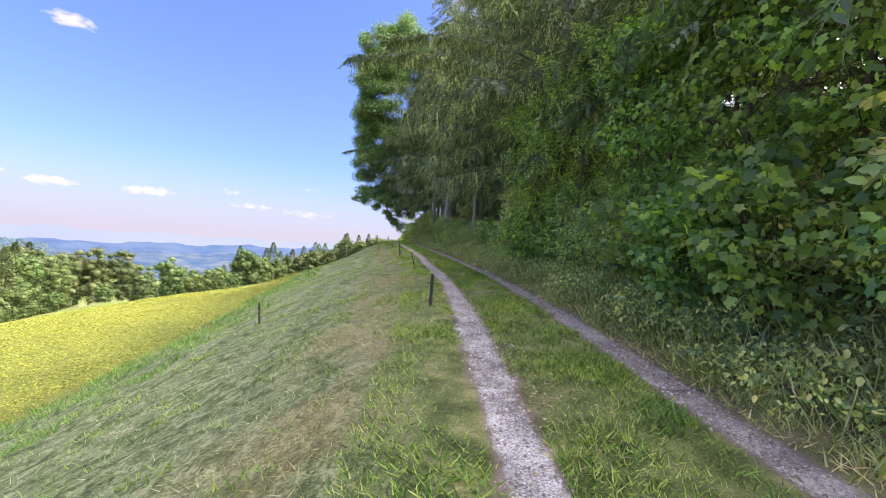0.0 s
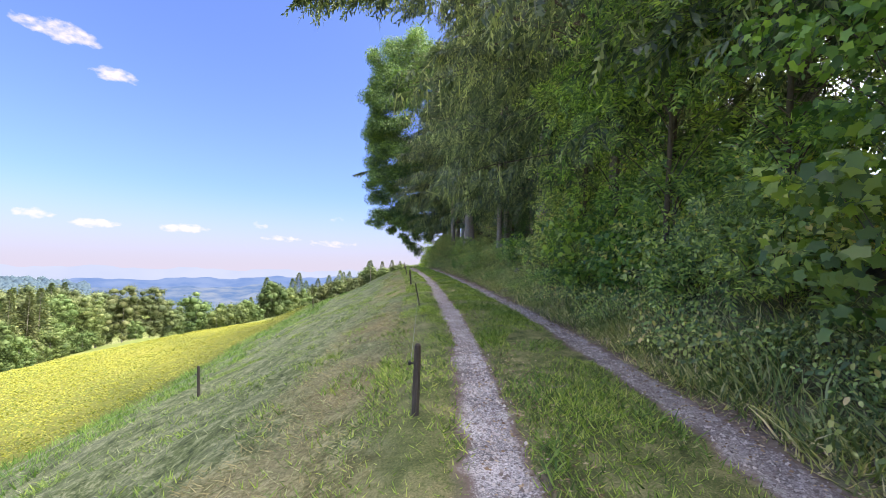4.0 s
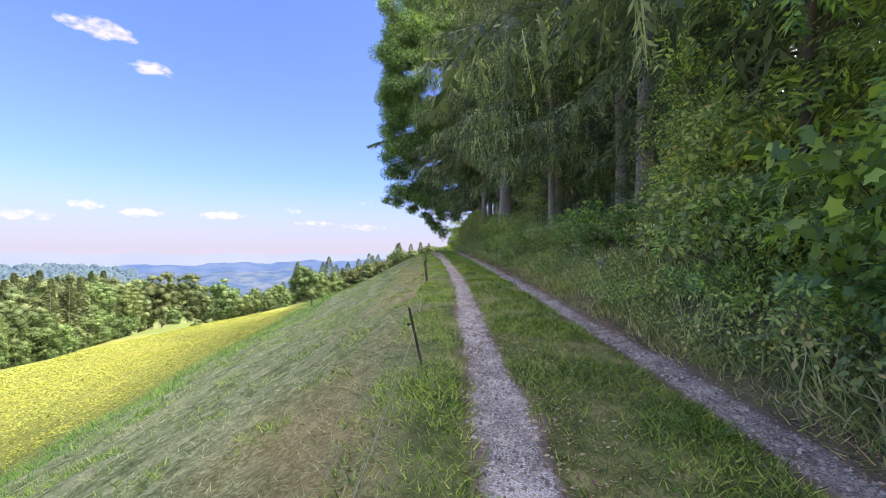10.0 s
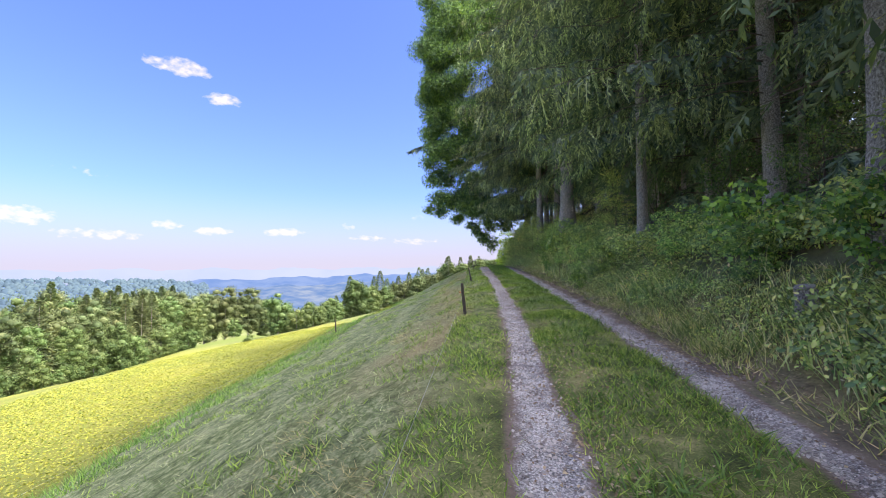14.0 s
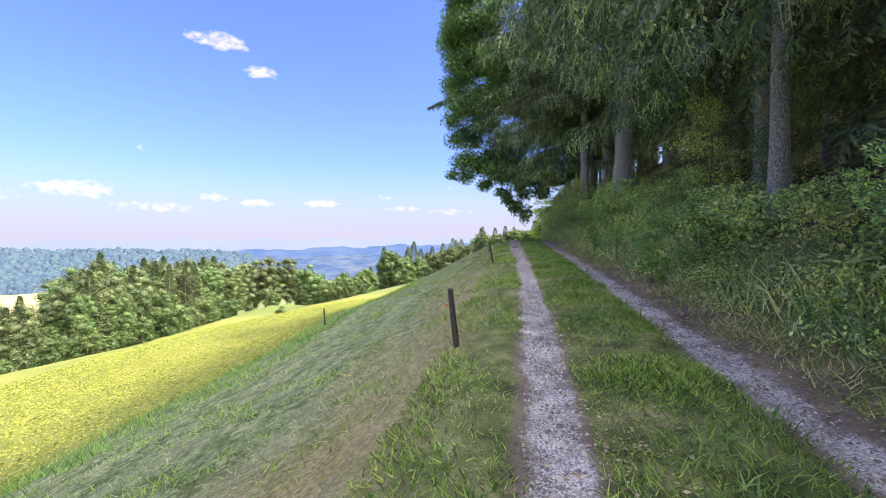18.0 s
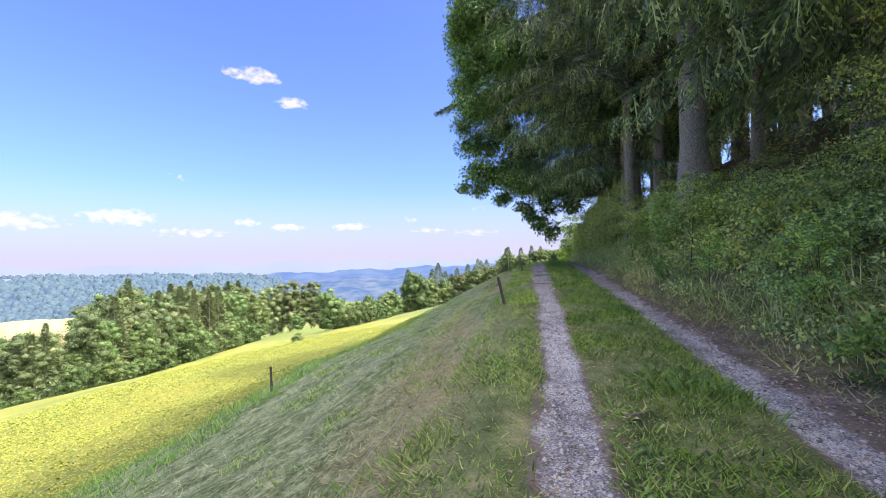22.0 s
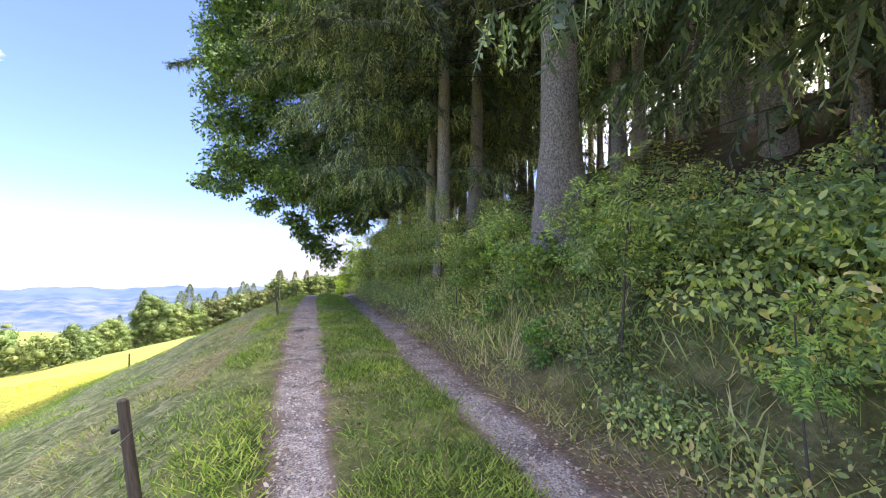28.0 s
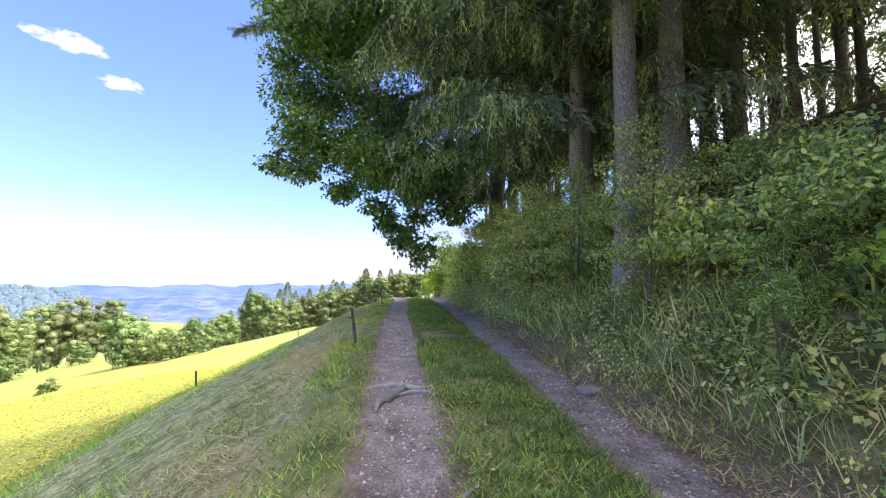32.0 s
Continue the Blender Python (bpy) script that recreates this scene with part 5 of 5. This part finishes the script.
blades("grass", "pale straw stems standing in front of the hedge", 5200, 16, (2.7, 3.7), (3.5, 66), (0.3, 0.75), MAT["straw"], 0.35, lambda u, y, rs: wave(u, y, 0.7, 48) > -0.1, BLADE, 1.0, 0.2)
blades("grass", "mown hay grass lying on the slope", 420000, 4, (-9.0, -0.9), (3.5, 66), (0.05, 0.13), MAT["mown"], 1.4, lambda u, y, rs: (rs.rand(len(u)) < 1.1 + u * 0.06) & (rs.rand(len(u)) < 0.06 + 0.7 * hay_rows(u, y)), STEMLET, 1.0, 1.1)
blades("grass", "fresh green tufts on the mown slope", 150000, 14, (-9.4, -0.9), (3.5, 66), (0.05, 0.14), MAT["fringe"], 0.7, lambda u, y, rs: wave(u, y, 4.1, 45) - 0.5 * hay_rows(u, y) + 0.4 * wave(u, y, 0.7, 47) > -0.1, STEMLET, 1.0, 1.9)
blades("grass", "dry brown cut grass along the top of the slope", 60000, 5, (-3.0, -0.9), (3.5, 60), (0.05, 0.14), MAT["dry"], 1.8, lambda u, y, rs: wave(u, y, 0.6, 77) > -0.3, STEMLET, 1.0, 1.2)
blades("grass", "taller dark grass along the edge of the field", 50000, 6, (-11.2, -7.0), (5, 75), (0.1, 0.28), MAT["fringe"], 0.5, lambda u, y, rs: (np.abs(u - field_edge(y) - 1.1) < 1.6), STEMLET, 1.0, 1.2)


def crop():
    """Flower heads and leaves of the field, thickest where the path runs nearest."""
    rs = np.random.RandomState(7)
    n = 360000
    y = 4 + 92 * rs.rand(n)
    u = -8 - 44 * rs.rand(n) ** 1.9
    ok = (u < field_edge(y) - 0.1 - 0.6 * rs.rand(n) ** 2) & (rs.rand(n) < 0.75 + 0.3 * wave(u, y, 1.9, 31))
    u, y = u[ok], y[ok]
    n = len(u)
    x = u + centre(y)
    far = np.clip((-u - 8) / 40, 0, 1)
    P = np.stack([x, y, height(x, y) + rs.uniform(0.05, 0.34, n) * (0.85 + 0.3 * wave(u, y, 1.1, 32))], -1)
    a = rs.uniform(0, 6.283, n)
    D = np.stack([np.cos(a), np.sin(a), rs.uniform(-.3, .5, n)], -1)
    Rm = frames_from(D, np.tile([[0, 0, 1.0]], (n, 1)) + rs.normal(size=(n, 3)) * .5, rs.uniform(-.5, .5, n))
    S = rs.uniform(0.045, 0.09, n) * (1 + 1.8 * far)
    tagged(new("flowers", mesh_np("flowers", *scatter(*RHOMB, P, Rm, S), [MAT["flower"]])), "yellow flowering crop of the field", "flowers", kind="stuff")


crop()


def gravel():
    rs = np.random.RandomState(8)
    n = 50000
    y = 3 + 50 * rs.rand(n)
    u = np.where(rs.rand(n) < 0.5, 0, right_track(y)) + rs.normal(0, 0.24, n)
    ok = rs.rand(n) < track_mask(u, y) * (1 - 0.6 * soft(y, 38, 46))
    u, y = u[ok], y[ok]
    n = len(u)
    x = u + centre(y)
    S = 0.008 + 0.02 * rs.rand(n) ** 2.5
    P = np.stack([x, y, height(x, y) + S * 0.15], -1)
    tv = [(1, 0, -.2), (-.3, .9, -.2), (-.6, -.8, -.2), (.1, .1, .75)]
    tf = [(0, 1, 3), (1, 2, 3), (2, 0, 3)]
    D = rs.normal(size=(n, 3)) * [1, 1, .25]
    Rm = frames_from(D, np.tile([[0, 0, 1.0]], (n, 1)), rs.uniform(-.5, .5, n))
    tagged(new("gravel", mesh_np("gravel", *scatter(tv, tf, P, Rm, S), [MAT["stone"]])), "pale grey gravel in the wheel tracks", "gravel", kind="stuff")


gravel()


def bank_leaves():
    """Low leafy ground cover over the bank below the trees."""
    rs = np.random.RandomState(41)
    n = 105000
    y = 3 + 64 * rs.rand(n)
    u = 3.1 + 4.4 * rs.rand(n) ** 1.5
    ok = (rs.rand(n) < 0.45 + 0.9 * wave(u, y, 1.1, 42)) & (u > np.where(y < 22, 3.6, 3.1))
    u, y = u[ok], y[ok]
    n = len(u)
    x = u + centre(y)
    P = np.stack([x - 0.08, y, height(x, y) + 0.03 + 0.3 * rs.rand(n) ** 1.6 * np.clip((u - 2.8) * 2, 0.2, 1)], -1)
    D = np.stack([-0.5 + rs.normal(0, .6, n), rs.normal(0, .7, n), rs.normal(-.1, .35, n)], -1)
    Rm = frames_from(D, np.tile([[-0.4, 0, 1.0]], (n, 1)) + rs.normal(size=(n, 3)) * .3, rs.uniform(-.4, .4, n))
    tagged(new("ground_cover", mesh_np("ground_cover", *scatter(*RHOMB, P, Rm, rs.uniform(0.05, 0.115, n)), [MAT["bramble"]])), "low leafy plants covering the bank", "plants", kind="stuff")


bank_leaves()


def litter():
    """Brown leaves, needles and bits of twig along the right-hand track."""
    rs = np.random.RandomState(21)
    n = 90000
    y = 3.5 + 58 * rs.rand(n)
    u = np.where(rs.rand(n) < 0.75, right_track(y) + 0.48 + rs.normal(0, 0.26, n), rs.normal(0.35, 0.25, n))
    ok = rs.rand(n) < 0.6 + 0.5 * wave(u, y, 1.3, 22)
    u, y = u[ok], y[ok]
    n = len(u)
    x = u + centre(y)
    P = np.stack([x, y, height(x, y) + 0.008], -1)
    a = rs.uniform(0, 6.283, n)
    D = np.stack([np.cos(a), np.sin(a), rs.uniform(-.15, .3, n)], -1)
    Rm = frames_from(D, np.tile([[0, 0, 1.0]], (n, 1)) + rs.normal(size=(n, 3)) * .3, rs.uniform(-.5, .5, n))
    tagged(new("leaf_litter", mesh_np("leaf_litter", *scatter(*RHOMB, P, Rm, rs.uniform(0.015, 0.05, n)), [MAT["litter"]])), "brown leaf litter beside the wheel tracks", "litter", kind="stuff")


litter()


def stick(u, y, length, turn, r=0.009, mat="deadwood", label="dead twig lying on the path", name="twig"):
    """A crooked twig lying on the ground, following it."""
    rs = np.random.RandomState(int(y * 31 + u * 7) % 9999)
    s = np.linspace(-0.5, 0.5, 7)
    a = radians(turn)
    x0, y0 = at_u(u, y)
    px = x0 + s * length * math.cos(a) + rs.normal(0, 0.015, 7) * length
    py = y0 + s * length * math.sin(a) + rs.normal(0, 0.015, 7) * length
    pz = height(px, py) + r * 0.7
    v, f = tube(np.stack([px - x0, py - y0, pz - pz[3]], -1), r * np.array([.6, .9, 1, 1, .95, .8, .35]), 7, 0.1)
    ob = new(name, mesh_np(name, v, f, [MAT[mat]], smooth=True))
    ob.location = (x0, y0, pz[3])
    tagged(ob, label, "twig", "twigs on the path")


for u, y, l, t in [(2.3, 7.6, .9, 170), (0.9, 12.6, .35, 25), (2.5, 10.4, .3, 60), (0.75, 16.4, .5, 15), (2.35, 21, .35, 30), (0.6, 33.4, .4, 35), (0.45, 35.2, .3, 60), (2.7, 27.4, .4, 100),
                   (2.5, 36.4, .45, 140), (0.35, 38.2, .35, 80), (2.2, 44.2, .8, 20), (2.6, 46.0, .5, 160), (0.2, 41.0, .3, 120), (2.4, 31, .35, 10), (-0.15, 24.6, .25, 70)]:
    stick(u, y, l, t)


def path_root(label, pts, r, seed):
    """A surface root across the left-hand track, half sunk."""
    rs = np.random.RandomState(seed)
    p = np.array(pts, float)
    t = np.linspace(0, 1, 16)
    k = np.linspace(0, 1, len(p))
    u, y = np.interp(t, k, p[:, 0]) + rs.normal(0, .015, 16), np.interp(t, k, p[:, 1]) + rs.normal(0, .015, 16)
    x = u + centre(y)
    z = height(x, y) + r * (0.75 * np.sin(t * np.pi) - 0.35)
    x0, y0, z0 = x[8], y[8], z[8]
    ob = new("tree_root", mesh_np("tree_root", *tube(np.stack([x - x0, y - y0, z - z0], -1), r * (0.35 + 0.65 * np.sin(0.15 + t * 2.8)), 9, 0.12, seed), [MAT["root"]], smooth=True))
    ob.location = (x0, y0, z0)
    tagged(ob, label, "root", "roots across the path")


path_root("thick grey tree root crossing the gravel track", [(0.36, 46.9), (0.1, 46.85), (-0.05, 46.55), (-0.25, 46.2), (-0.3, 45.9)], 0.052, 1)
path_root("worn tree root running along the gravel track", [(0.4, 46.7), (0.15, 46.75), (-0.1, 46.9), (-0.4, 46.75)], 0.042, 2)
path_root("worn tree root running along the gravel track", [(0.5, 44.6), (0.3, 44.3), (0.05, 44.25), (-0.1, 43.9)], 0.022, 3)
path_root("worn tree root running along the gravel track", [(0.35, 43.6), (0.1, 43.4), (-0.1, 43.5), (-0.35, 43.3)], 0.022, 4)
path_root("worn tree root running along the gravel track", [(0.45, 46.3), (0.3, 46.55), (0.1, 46.6), (-0.15, 46.45), (-0.35, 46.5)], 0.03, 6)
path_root("worn tree root running along the gravel track", [(0.35, 48.6), (0.05, 48.5), (-0.3, 48.7)], 0.02, 5)


def boulder(u, y, size, label, seed):
    bm = bmesh.new()
    bmesh.ops.create_icosphere(bm, subdivisions=2, radius=1)
    r = random.Random(seed)
    for v in bm.verts:
        n = noise.noise(v.co * 1.4 + Vector((seed, 0, 0)))
        v.co = Vector((v.co.x * size[0], v.co.y * size[1], v.co.z * size[2])) * (1 + 0.35 * n)
    for f in bm.faces:
        f.smooth = True
    me = bpy.data.meshes.new("stone")
    bm.to_mesh(me); bm.free()
    me.materials.append(MAT["root"])
    x, y = at_u(u, y)
    ob = new("stone", me)
    ob.location = (x, y, float(height(x, y)) + size[2] * 0.2)
    tagged(ob, label, "stone", "stones by the path")


boulder(2.25, 46.6, (.16, .12, .06), "flat grey stone at the edge of the track", 1)
boulder(2.5, 15.2, (.06, .05, .035), "small grey stone on the verge", 2)
boulder(0.42, 9.0, (.05, .045, .03), "small pale stone beside the track", 3)
boulder(2.3, 31.5, (.06, .05, .03), "small grey stone on the verge", 4)


def stump():
    """A sawn stump on the bank, with splayed feet."""
    x, y = 4.05, 25.3
    n = 14
    t = np.linspace(0, 2 * np.pi, n, endpoint=False)
    rings = []
    for z, r, w in ((-.3, .34, .25), (.05, .27, .18), (.25, .215, .07), (.55, .2, .05), (.58, .17, .04)):
        k = r * (1 + w * np.sin(t * 4 + 1))
        rings.append(np.stack([np.cos(t) * k, np.sin(t) * k, np.full(n, z)], -1))
    v = np.concatenate(rings + [np.array([[0, 0, .59]])])
    f = [(a * n + i, a * n + (i + 1) % n, (a + 1) * n + (i + 1) % n, (a + 1) * n + i) for a in range(4) for i in range(n)]
    e = thing("tree_stump", "old sawn tree stump on the bank", "stump", at=pose(x, y, float(height(x, y)) - 0.05, 8, -10, 0) @ Matrix.Scale(0.6, 4))
    part("body", mesh_np("body", v[:-1], f, [MAT["bark"]], smooth=True), e)
    top = mesh_np("cut_face", np.concatenate([rings[-1], [[0, 0, .59]]]), [(i, (i + 1) % n, n) for i in range(n)], [MAT["deadwood"]])
    part("cut_face", top, e, "pale sawn top")


stump()


def dead_branch(x, y, z, d, length, r, seed):
    """A bare fallen branch with side twigs on the bank."""
    rs = np.random.RandomState(seed)
    s = np.linspace(0, 1, 8)
    d = np.array(d, float) / np.linalg.norm(d)
    p = d * (s * length)[:, None] + np.cumsum(rs.normal(0, .03, (8, 3)), 0) * length * 0.4
    chunks = [tube(p, r * (1 - 0.8 * s), 7)]
    for k in range(6):
        i = rs.randint(2, 7)
        q = d * 0.6 + rs.normal(0, .6, 3)
        t = np.linspace(0, 1, 4)
        chunks.append(tube(p[i] + q * (t * length * 0.25)[:, None], r * 0.35 * (1 - .7 * t), 5))
    ob = new("dead_branch", mesh_np("dead_branch", *join(chunks), [MAT["deadwood"]], smooth=True))
    ob.location = (x, y, z)
    tagged(ob, "bare fallen branch on the wooded bank", "branch", "fallen branches")


for k, (u, y, d, l) in enumerate([(4.2, 40.6, (.9, .5, .35), 1.8), (4.6, 41.8, (1, -.3, .25), 2.2), (4.3, 45.6, (.8, .8, .4), 1.5), (4.4, 26.6, (-.2, 1, .2), 1.4), (4.8, 37.6, (1, .4, .3), 2.0)]):
    x, yy = at_u(u, y)
    dead_branch(x, yy, float(height(x, yy)) + 0.12, d, l, 0.035, 90 + k)
